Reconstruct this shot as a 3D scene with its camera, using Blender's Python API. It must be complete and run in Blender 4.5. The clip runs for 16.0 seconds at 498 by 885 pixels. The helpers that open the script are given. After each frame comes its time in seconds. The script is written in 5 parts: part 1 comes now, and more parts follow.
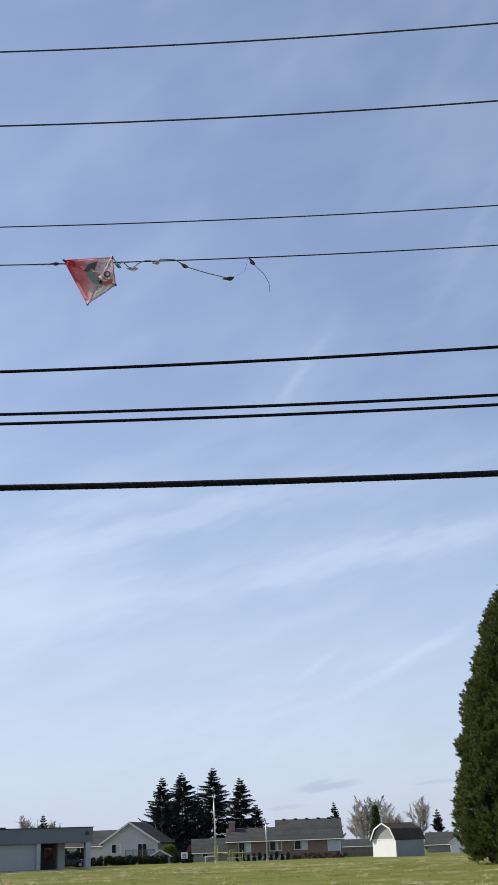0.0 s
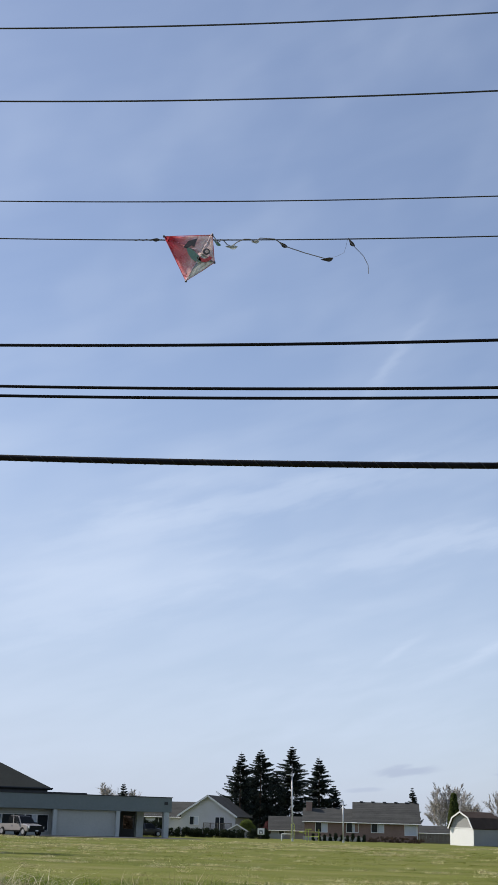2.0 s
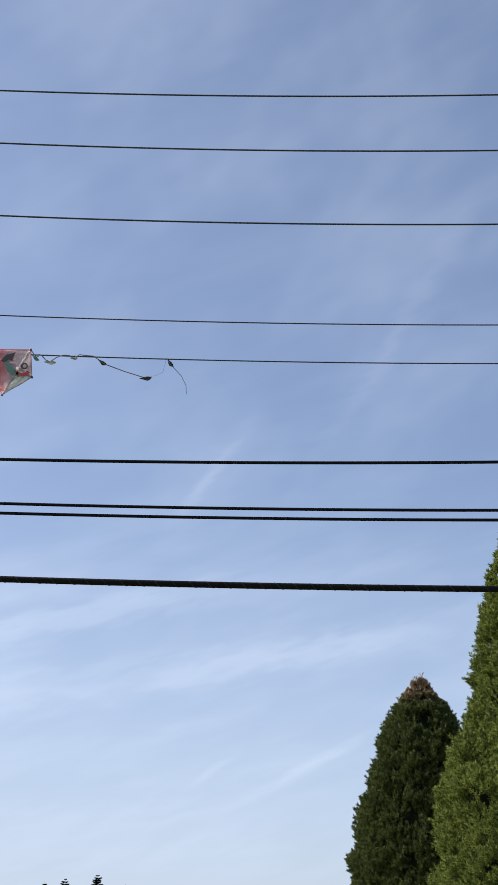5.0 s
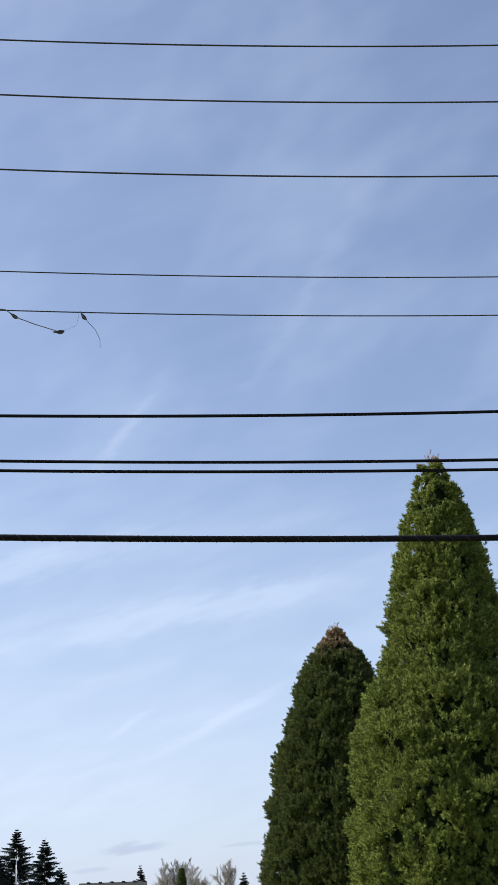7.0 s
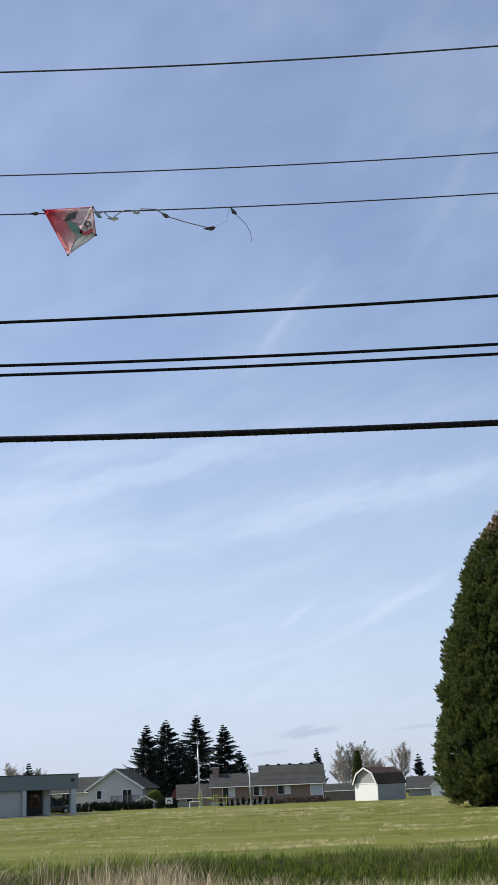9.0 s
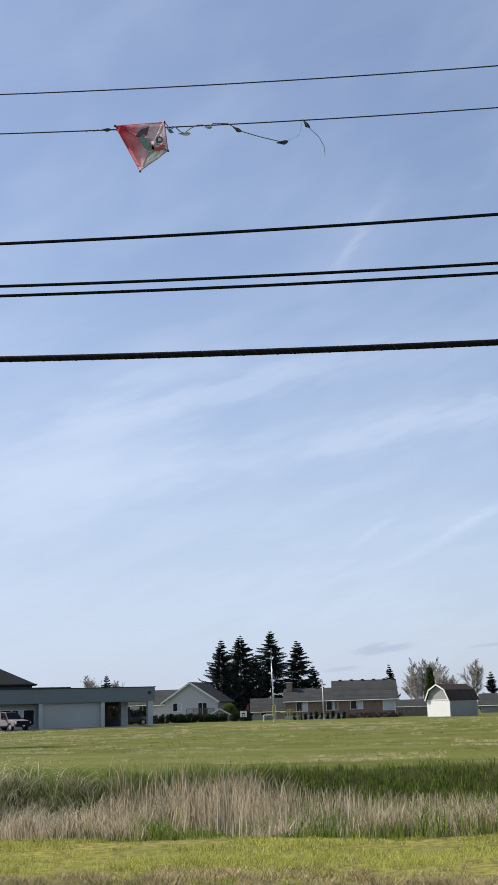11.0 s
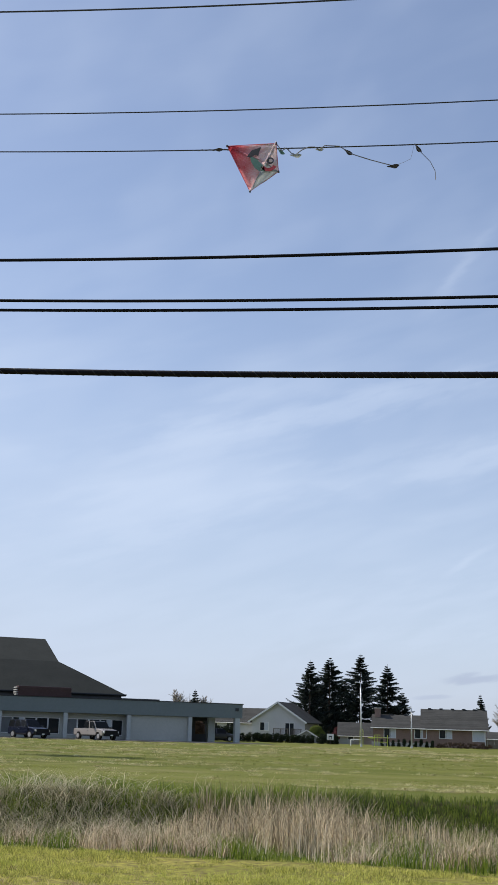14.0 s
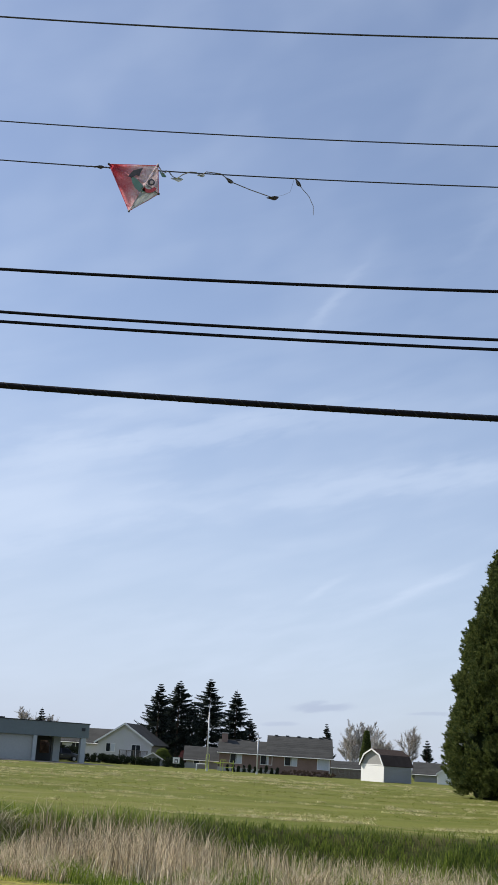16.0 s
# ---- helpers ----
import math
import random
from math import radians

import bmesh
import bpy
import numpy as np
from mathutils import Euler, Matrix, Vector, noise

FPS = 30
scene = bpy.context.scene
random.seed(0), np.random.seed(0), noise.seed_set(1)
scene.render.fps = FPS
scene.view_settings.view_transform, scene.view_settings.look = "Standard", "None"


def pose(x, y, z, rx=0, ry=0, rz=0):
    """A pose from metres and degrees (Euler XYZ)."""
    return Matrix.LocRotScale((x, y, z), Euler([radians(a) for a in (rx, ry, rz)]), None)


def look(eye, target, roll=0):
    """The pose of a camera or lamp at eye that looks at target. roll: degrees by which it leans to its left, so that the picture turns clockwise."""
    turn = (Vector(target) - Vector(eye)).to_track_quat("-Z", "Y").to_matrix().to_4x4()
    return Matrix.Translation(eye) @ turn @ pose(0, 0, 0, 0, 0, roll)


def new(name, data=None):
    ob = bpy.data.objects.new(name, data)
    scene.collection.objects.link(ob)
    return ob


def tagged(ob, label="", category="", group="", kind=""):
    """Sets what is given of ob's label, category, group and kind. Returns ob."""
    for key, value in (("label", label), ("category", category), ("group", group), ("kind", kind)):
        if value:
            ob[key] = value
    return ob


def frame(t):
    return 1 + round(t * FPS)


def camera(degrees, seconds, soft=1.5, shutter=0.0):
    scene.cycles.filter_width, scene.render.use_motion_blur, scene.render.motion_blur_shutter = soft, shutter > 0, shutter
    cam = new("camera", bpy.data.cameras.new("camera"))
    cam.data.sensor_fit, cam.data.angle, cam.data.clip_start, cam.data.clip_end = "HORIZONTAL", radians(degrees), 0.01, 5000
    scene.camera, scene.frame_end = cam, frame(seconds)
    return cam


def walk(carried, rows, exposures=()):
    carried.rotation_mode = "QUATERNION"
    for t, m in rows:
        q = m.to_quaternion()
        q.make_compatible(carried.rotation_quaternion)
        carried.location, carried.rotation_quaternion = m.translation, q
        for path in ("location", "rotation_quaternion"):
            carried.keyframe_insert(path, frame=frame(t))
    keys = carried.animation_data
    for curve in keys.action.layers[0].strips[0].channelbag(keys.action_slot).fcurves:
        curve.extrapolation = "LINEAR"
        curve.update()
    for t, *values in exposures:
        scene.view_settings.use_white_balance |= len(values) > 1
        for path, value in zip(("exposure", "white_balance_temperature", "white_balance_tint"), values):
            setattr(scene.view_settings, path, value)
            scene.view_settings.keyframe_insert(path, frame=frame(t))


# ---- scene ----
cam = camera(22.9, 16.0)
# seconds, eye height, turns about x, y, z
ROWS = [
    (0.0, 1.585, 108.23, 1.97, 4.46),
    (0.5, 1.587, 107.99, 1.58, 5.35),
    (1.0, 1.589, 107.83, 0.59, 6.63),
    (1.5, 1.591, 107.66, -0.51, 7.64),
    (2.0, 1.594, 107.30, -1.47, 7.86),
    (2.5, 1.596, 106.83, -2.42, 7.12),
    (3.0, 1.598, 106.62, -3.38, 5.56),
    (3.5, 1.600, 107.15, -3.90, 3.55),
    (4.0, 1.606, 108.66, -3.31, 1.52),
    (4.5, 1.612, 110.76, -1.55, 0.03),
    (5.0, 1.618, 112.81, 0.26, -0.63),
    (7.3, 1.612, 109.48, 2.15, -4.23),
    (7.5, 1.612, 108.64, 2.17, -3.47),
    (8.0, 1.609, 107.20, 2.49, -0.73),
    (8.5, 1.605, 106.45, 2.52, 2.10),
    (8.7, 1.604, 106.26, 2.51, 2.91),
    (10.8, 1.582, 102.39, 1.54, 6.25),
    (11.0, 1.580, 102.21, 1.66, 7.06),
    (11.5, 1.577, 101.73, 1.90, 10.04),
    (12.0, 1.575, 101.24, 1.79, 12.54),
    (12.5, 1.572, 100.81, 1.08, 14.23),
    (13.0, 1.579, 100.96, 0.04, 14.36),
    (13.5, 1.586, 101.85, -0.94, 13.13),
    (14.0, 1.593, 103.12, -1.69, 11.01),
    (14.5, 1.599, 103.82, -1.93, 9.02),
    (15.0, 1.606, 103.97, -2.40, 6.98),
    (15.5, 1.613, 104.03, -2.99, 5.23),
    (16.0, 1.620, 104.45, -3.57, 4.05),
]
walk(cam, [(t, pose(0, 0, z, rx, ry, rz)) for t, z, rx, ry, rz in ROWS],
     [(0.0, 0.44), (1.0, 0.36), (3.5, 0.40), (5.0, 0.45), (7.5, 0.62), (8.5, 0.53), (11.0, 0.42), (12.0, 0.37), (12.6, 0.46), (14.5, 0.37), (16.0, 0.42)])

# ---- world, sun, exposure ----
SUN_AZ, SUN_EL = -80.0, 40.0          # degrees clockwise from +y, and above the horizon
world = bpy.data.worlds.new("sky")
scene.world = world
world.use_nodes = True
wt = world.node_tree
wt.nodes.clear()


def wnode(kind, **kw):
    n = wt.nodes.new(kind)
    for k, v in kw.items():
        n.inputs[k].default_value = v
    return n


def wmath(op, a, b=None, c=None, clamp=False):
    n = wt.nodes.new("ShaderNodeMath")
    n.operation, n.use_clamp = op, clamp
    for i, v in enumerate((a, b, c)):
        if v is None:
            continue
        if isinstance(v, (int, float)):
            n.inputs[i].default_value = v
        else:
            wt.links.new(v, n.inputs[i])
    return n.outputs[0]


sky = wt.nodes.new("ShaderNodeTexSky")
sky.sky_type, sky.sun_disc = "NISHITA", False
sky.sun_elevation, sky.sun_rotation = radians(SUN_EL), radians(SUN_AZ)
sky.air_density, sky.dust_density, sky.ozone_density, sky.altitude = 1.0, 0.8, 2.0, 0
coords = wt.nodes.new("ShaderNodeTexCoord")
sep = wt.nodes.new("ShaderNodeSeparateXYZ")
wt.links.new(coords.outputs["Generated"], sep.inputs[0])
DX, DY, DZ = sep.outputs
AZ = wmath("MULTIPLY", wmath("ARCTAN2", DX, DY), 180 / math.pi)
EL = wmath("MULTIPLY", wmath("ARCSINE", DZ), 180 / math.pi)
flat = wt.nodes.new("ShaderNodeCombineXYZ")      # degrees, for the cloud noise
wt.links.new(AZ, flat.inputs[0])
wt.links.new(EL, flat.inputs[1])


def wnoise(angle, sx, sy, scale, detail, low, high, distort=0.0, off=0.0):
    m = wt.nodes.new("ShaderNodeMapping")
    m.vector_type = "TEXTURE"
    m.inputs["Rotation"].default_value[2] = radians(angle)
    m.inputs["Scale"].default_value = (sx, sy, 1)
    m.inputs["Location"].default_value = (off, off * 0.7, 0)
    wt.links.new(flat.outputs[0], m.inputs["Vector"])
    n = wnode("ShaderNodeTexNoise", Scale=scale, Detail=detail, Roughness=0.55, Distortion=distort)
    wt.links.new(m.outputs[0], n.inputs["Vector"])
    r = wt.nodes.new("ShaderNodeMapRange")
    r.interpolation_type = "SMOOTHSTEP"
    r.inputs["From Min"].default_value, r.inputs["From Max"].default_value = low, high
    wt.links.new(n.outputs[0], r.inputs["Value"])
    return r.outputs[0]


def streak(az, el, angle, length, width, strength, crisp=1.0):
    """A soft cirrus streak round one point of the sky, rising to the right by angle."""
    a, e = wmath("SUBTRACT", AZ, az), wmath("SUBTRACT", EL, el)
    c, s = math.cos(radians(angle)), math.sin(radians(angle))
    u = wmath("ADD", wmath("MULTIPLY", a, c / length), wmath("MULTIPLY", e, s / length))
    v = wmath("ADD", wmath("MULTIPLY", a, -s / width), wmath("MULTIPLY", e, c / width))
    v = wmath("ADD", v, wmath("MULTIPLY", wmath("SUBTRACT", wisp, 0.5), 1.2))
    q = wmath("ADD", wmath("POWER", u, 2.0), wmath("POWER", v, 2.0))
    g = wmath("POWER", 2.718, wmath("MULTIPLY", wmath("POWER", q, crisp), -1.0))
    return wmath("MULTIPLY", g, strength)


wisp = wnoise(15, 3.0, 0.7, 1.0, 4, 0.3, 0.7)
veil = wnoise(14, 11.0, 2.6, 1.0, 3, 0.36, 0.74, 0.2)          # broad bands of cirrus
veil = wmath("MULTIPLY", veil, 0.25)
soft = wnoise(30, 12.0, 7.0, 1.0, 3, 0.4, 0.75, 0.0, 5.0)     # large faint patches
low_el = wt.nodes.new("ShaderNodeMapRange")
low_el.interpolation_type = "SMOOTHSTEP"
low_el.inputs["From Min"].default_value, low_el.inputs["From Max"].default_value = 26, 10
wt.links.new(EL, low_el.inputs["Value"])
veil = wmath("MULTIPLY", veil, wmath("MULTIPLY_ADD", low_el.outputs[0], 0.8, 0.2))
mask = wmath("ADD", veil, wmath("MULTIPLY", soft, 0.12))
for s in ((-6.0, 15.0, 13, 7.0, 0.55, 0.24), (-8.0, 11.5, 8, 9.0, 0.8, 0.18), (-14.0, 12.5, 20, 5.0, 1.6, 0.22),
          (3.4, 8.0, 27, 3.2, 0.2, 0.26), (-1.1, 7.8, 33, 1.2, 0.14, 0.22), (-1.2, 21.2, 50, 2.3, 0.28, 0.16),
          (4.0, 13.2, 10, 6.0, 0.6, 0.22), (-17.0, 9.0, 14, 6.0, 1.3, 0.24), (-3.0, 5.5, 6, 12.0, 1.4, 0.16),
          (8.0, 27.0, 52, 7.0, 0.5, 0.07)):
    mask = wmath("ADD", mask, streak(*s))
mask = wmath("MINIMUM", mask, 0.8)
haze = wt.nodes.new("ShaderNodeMapRange")
haze.interpolation_type = "SMOOTHSTEP"
haze.inputs["From Min"].default_value, haze.inputs["From Max"].default_value, haze.inputs["To Max"].default_value = 24, 0, 0.54
wt.links.new(EL, haze.inputs["Value"])
sunward = wt.nodes.new("ShaderNodeMapRange")
sunward.inputs["From Min"].default_value, sunward.inputs["From Max"].default_value = -25, 22
sunward.inputs["To Min"].default_value, sunward.inputs["To Max"].default_value = 1.15, 0.70
wt.links.new(AZ, sunward.inputs["Value"])
thin = wmath("MULTIPLY", wmath("ADD", wmath("MULTIPLY_ADD", soft, 0.06, 0.22), haze.outputs[0]), sunward.outputs[0])      # an even veil of high cloud, denser low down
tint = wt.nodes.new("ShaderNodeMix")
tint.data_type, tint.blend_type = "RGBA", "MULTIPLY"
tint.inputs[0].default_value = 1.0
tint.inputs[7].default_value = (0.97, 0.96, 1.04, 1)
wt.links.new(sky.outputs[0], tint.inputs[6])
film_ = wt.nodes.new("ShaderNodeMix")
film_.data_type = "RGBA"
film_.inputs[7].default_value = (4.2, 4.92, 6.35, 1)
wt.links.new(thin, film_.inputs[0])
wt.links.new(tint.outputs[2], film_.inputs[6])
cloud = wt.nodes.new("ShaderNodeMix")
cloud.data_type = "RGBA"
cloud.inputs[7].default_value = (5.3, 6.1, 7.5, 1)
wt.links.new(mask, cloud.inputs[0])
wt.links.new(film_.outputs[2], cloud.inputs[6])
# small grey clouds low over the roofs
grey = None
for s in ((-0.85, 2.5, 4, 1.35, 0.20, 0.5, 2.5), (-2.75, 1.62, 3, 0.85, 0.10, 0.35, 2.5), (4.0, 2.5, 3, 1.0, 0.10, 0.35, 2.5)):
    grey = streak(*s) if grey is None else wmath("ADD", grey, streak(*s))
dark = wt.nodes.new("ShaderNodeMix")
dark.data_type = "RGBA"
dark.inputs[7].default_value = (3.0, 3.5, 4.8, 1)
wt.links.new(grey, dark.inputs[0])
wt.links.new(cloud.outputs[2], dark.inputs[6])
back = wnode("ShaderNodeBackground", Strength=0.1)
wt.links.new(dark.outputs[2], back.inputs[0])
wt.links.new(back.outputs[0], wt.nodes.new("ShaderNodeOutputWorld").inputs[0])

sun_data = bpy.data.lights.new("sun", "SUN")
sun_data.energy, sun_data.angle, sun_data.color = 4.2, radians(0.6), (1.0, 0.93, 0.82)
sun = new("sun", sun_data)
sa, se = radians(SUN_AZ), radians(SUN_EL)
sun_way = Vector((math.sin(sa) * math.cos(se), math.cos(sa) * math.cos(se), math.sin(se)))
sun.matrix_world = look(sun_way * 60, (0, 0, 0))


# ---- materials ----
def surface(name, a, b, scale=1.0, rough=0.8, bump=0.0, metal=0.0, fine=12.0, island=0.0, translucent=0.0, each=0.0):
    """Two colours mixed by noise at two scales, with fine relief. scale: in 1/m."""
    m = bpy.data.materials.new(name)
    m.use_nodes = True
    t = m.node_tree
    n, lk = t.nodes, t.links
    p = n["Principled BSDF"]
    co = n.new("ShaderNodeTexCoord")
    big, small = n.new("ShaderNodeTexNoise"), n.new("ShaderNodeTexNoise")
    big.inputs["Scale"].default_value, big.inputs["Detail"].default_value = scale, 4
    small.inputs["Scale"].default_value, small.inputs["Detail"].default_value = scale * fine, 3
    for q in (big, small):
        lk.new(co.outputs["Object"], q.inputs["Vector"])
    mix = n.new("ShaderNodeMath")
    mix.operation = "MULTIPLY_ADD"
    lk.new(small.outputs[0], mix.inputs[0])
    mix.inputs[1].default_value = 0.5
    half = n.new("ShaderNodeMath")
    half.operation = "MULTIPLY"
    half.inputs[1].default_value = 0.5
    lk.new(big.outputs[0], half.inputs[0])
    lk.new(half.outputs[0], mix.inputs[2])
    value = mix.outputs[0]
    for amount, node, out in ((island, "ShaderNodeNewGeometry", "Random Per Island"), (each, "ShaderNodeObjectInfo", "Random")):
        if amount:
            g = n.new(node)
            k = n.new("ShaderNodeMath")
            k.operation = "MULTIPLY_ADD"
            lk.new(g.outputs[out], k.inputs[0])
            k.inputs[1].default_value = amount
            lk.new(value, k.inputs[2])
            sh = n.new("ShaderNodeMath")
            sh.operation = "SUBTRACT"
            lk.new(k.outputs[0], sh.inputs[0])
            sh.inputs[1].default_value = amount / 2
            value = sh.outputs[0]
    ramp = n.new("ShaderNodeValToRGB")
    ramp.color_ramp.elements[0].position, ramp.color_ramp.elements[1].position = 0.32, 0.68
    ramp.color_ramp.elements[0].color, ramp.color_ramp.elements[1].color = (*a, 1), (*b, 1)
    lk.new(value, ramp.inputs[0])
    lk.new(ramp.outputs[0], p.inputs["Base Color"])
    p.inputs["Roughness"].default_value, p.inputs["Metallic"].default_value = rough, metal
    if bump:
        bp = n.new("ShaderNodeBump")
        bp.inputs["Strength"].default_value, bp.inputs["Distance"].default_value = bump, 0.02
        lk.new(small.outputs[0], bp.inputs["Height"])
        lk.new(bp.outputs[0], p.inputs["Normal"])
    if translucent:
        tr, mx = n.new("ShaderNodeBsdfTranslucent"), n.new("ShaderNodeMixShader")
        lk.new(ramp.outputs[0], tr.inputs[0])
        mx.inputs[0].default_value = translucent
        lk.new(p.outputs[0], mx.inputs[1])
        lk.new(tr.outputs[0], mx.inputs[2])
        lk.new(mx.outputs[0], n["Material Output"].inputs[0])
        p.inputs["Specular IOR Level"].default_value = 0.2
    return m


def glass(name, tone=(0.02, 0.023, 0.026)):
    m = surface(name, tone, tuple(c * 1.5 for c in tone), 0.4, 0.08)
    m.node_tree.nodes["Principled BSDF"].inputs["Specular IOR Level"].default_value = 0.15
    return m


M = {
    "fascia": surface("fascia_paint", (0.150, 0.178, 0.176), (0.176, 0.206, 0.202), 0.3, 0.6, 0.1),
    "hall_wall": surface("hall_wall_paint", (0.41, 0.415, 0.37), (0.48, 0.48, 0.43), 0.4, 0.75, 0.1),
    "column": surface("column_paint", (0.43, 0.45, 0.42), (0.51, 0.53, 0.50), 0.6, 0.7, 0.1),
    "dark_metal": surface("dark_metal", (0.012, 0.014, 0.016), (0.03, 0.032, 0.035), 1.0, 0.5, 0.1),
    "hall_roof": surface("green_black_roof", (0.019, 0.0225, 0.022), (0.029, 0.033, 0.032), 0.5, 0.9, 0.3),
    "white": surface("white_paint", (0.72, 0.72, 0.70), (0.82, 0.82, 0.80), 0.7, 0.6, 0.1),
    "siding": surface("white_siding", (0.50, 0.50, 0.50), (0.58, 0.58, 0.58), 0.5, 0.65, 0.1),
    "siding_grey": surface("grey_siding", (0.25, 0.25, 0.24), (0.32, 0.32, 0.31), 0.5, 0.7, 0.1),
    "shingle": surface("grey_shingle", (0.038, 0.039, 0.038), (0.066, 0.067, 0.065), 0.7, 0.9, 0.4, island=0.25),
    "shingle_brown": surface("brown_shingle", (0.050, 0.036, 0.029), (0.090, 0.066, 0.054), 0.7, 0.9, 0.4, island=0.25),
    "brick": surface("brown_brick", (0.19, 0.125, 0.10), (0.29, 0.20, 0.165), 0.6, 0.9, 0.3, fine=25),
    "concrete": surface("concrete", (0.33, 0.32, 0.30), (0.45, 0.44, 0.42), 0.5, 0.9, 0.3),
    "glass": glass("window_glass"),
    "curtain": surface("window_curtain", (0.45, 0.48, 0.52), (0.6, 0.63, 0.67), 1.5, 0.7),
    "blind": surface("window_blind", (0.13, 0.14, 0.14), (0.19, 0.20, 0.20), 1.5, 0.6),
    "wood": surface("weathered_wood", (0.10, 0.085, 0.07), (0.20, 0.17, 0.14), 1.2, 0.9, 0.4),
    "bark": surface("bark", (0.06, 0.045, 0.035), (0.13, 0.10, 0.08), 1.2, 0.95, 0.6),
    "birch": surface("pale_bark", (0.28, 0.26, 0.25), (0.55, 0.53, 0.51), 1.0, 0.9, 0.2),
    "twig": surface("bare_twigs", (0.34, 0.31, 0.285), (0.56, 0.52, 0.48), 1.0, 0.9, island=0.5),
    "fir": surface("fir_needles", (0.015, 0.022, 0.019), (0.060, 0.076, 0.062), 0.35, 0.85, island=0.6, translucent=0.1),
    "sequoia_dark": surface("dark_sequoia_needles", (0.036, 0.060, 0.019), (0.155, 0.18, 0.054), 0.8, 0.75, island=0.7, translucent=0.25),
    "sequoia": surface("sequoia_needles", (0.070, 0.105, 0.024), (0.31, 0.355, 0.09), 0.8, 0.75, island=0.7, translucent=0.3),
    "sequoia_tip": surface("sequoia_dead_tip", (0.20, 0.14, 0.085), (0.42, 0.31, 0.20), 0.5, 0.85, island=0.6, translucent=0.2),
    # shade between the boughs, painted as a near-black green
    "sequoia_shade_core": surface("sequoia_inner_shade", (0.006, 0.011, 0.004), (0.020, 0.030, 0.010), 2.5, 0.95),
    "hedge": surface("hedge_leaves", (0.010, 0.018, 0.009), (0.030, 0.042, 0.018), 1.0, 0.85, island=0.6, translucent=0.1),
    "shrub_green": surface("spring_shrub_leaves", (0.10, 0.13, 0.03), (0.18, 0.22, 0.05), 1.0, 0.8, island=0.6, translucent=0.2),
    "shrub_red": surface("plum_shrub_leaves", (0.09, 0.03, 0.035), (0.17, 0.07, 0.07), 1.0, 0.8, island=0.6, translucent=0.2),
    "pole": surface("galvanised_pole", (0.45, 0.46, 0.47), (0.58, 0.59, 0.60), 1.0, 0.45, 0.1, metal=0.3),
    "yellow": surface("yellow_green_paint", (0.42, 0.50, 0.06), (0.55, 0.62, 0.10), 1.0, 0.5),
    "rubber": surface("tyre_rubber", (0.012, 0.012, 0.013), (0.025, 0.025, 0.026), 3.0, 0.85),
    "chrome": surface("chrome", (0.6, 0.6, 0.6), (0.7, 0.7, 0.7), 2.0, 0.2, metal=1.0),
    "cable": surface("black_cable", (0.004, 0.004, 0.007), (0.010, 0.010, 0.015), 6.0, 0.7, 0.2),
    "lashing": surface("lashing_wire", (0.035, 0.035, 0.04), (0.08, 0.08, 0.085), 5.0, 0.45, metal=0.5),
    "wire": surface("weathered_conductor", (0.020, 0.022, 0.026), (0.045, 0.047, 0.05), 6.0, 0.6, metal=0.3),
    "car_glass": surface("tinted_car_glass", (0.006, 0.007, 0.008), (0.012, 0.013, 0.014), 0.4, 0.2),
    "black_plastic": surface("black_plastic", (0.006, 0.006, 0.007), (0.014, 0.014, 0.015), 3.0, 0.5),
    "lamp_glass": surface("lamp_glass", (0.6, 0.6, 0.58), (0.75, 0.75, 0.72), 3.0, 0.2),
}

for key in ("hall_roof", "shingle", "shingle_brown", "cable", "bark", "sequoia_shade_core", "car_glass", "black_plastic", "rubber"):
    M[key].node_tree.nodes["Principled BSDF"].inputs["Specular IOR Level"].default_value = 0.12


# ---- building helpers ----
def mesh_of(name, bm):
    me = bpy.data.meshes.new(name)
    bm.to_mesh(me)
    bm.free()
    return me


def part(name, bm, material, parent, label="", smooth=False):
    """One mesh object under a thing or a part."""
    me = mesh_of(name, bm)
    me.materials.append(M[material] if isinstance(material, str) else material)
    if smooth:
        for f in me.polygons:
            f.use_smooth = True
    ob = new(name, me)
    ob.parent = parent
    if label:
        ob["label"] = label
    return ob


def thing(name, m, label, category, group="", kind=""):
    ob = new(name)
    ob.matrix_world = m
    ob.empty_display_size = 0.3
    return tagged(ob, label, category, group, kind)


def box(x0, x1, y0, y1, z0, z1, bevel=0.0, bm=None, m=None):
    bm = bm or bmesh.new()
    t = Matrix.Translation(((x0 + x1) / 2, (y0 + y1) / 2, (z0 + z1) / 2)) @ Matrix.Diagonal((abs(x1 - x0), abs(y1 - y0), abs(z1 - z0), 1))
    r = bmesh.ops.create_cube(bm, size=1, matrix=(m @ t) if m else t)
    if bevel:
        es = {e for v in r["verts"] for e in v.link_edges}
        bmesh.ops.bevel(bm, geom=list(es), offset=bevel, segments=2, affect="EDGES", profile=0.6)
    return bm


def prism(points, y0, y1, axis="y", bm=None):
    """A solid from an outline in the x-z plane (or y-z for axis x), between two depths."""
    bm = bm or bmesh.new()
    put = (lambda a, b, d: (a, d, b)) if axis == "y" else (lambda a, b, d: (d, a, b))
    lo = [bm.verts.new(put(a, b, y0)) for a, b in points]
    hi = [bm.verts.new(put(a, b, y1)) for a, b in points]
    n = len(points)
    bm.faces.new(lo)
    bm.faces.new(hi[::-1])
    for i in range(n):
        bm.faces.new((lo[i], hi[i], hi[(i + 1) % n], lo[(i + 1) % n]))
    bmesh.ops.recalc_face_normals(bm, faces=bm.faces)
    return bm


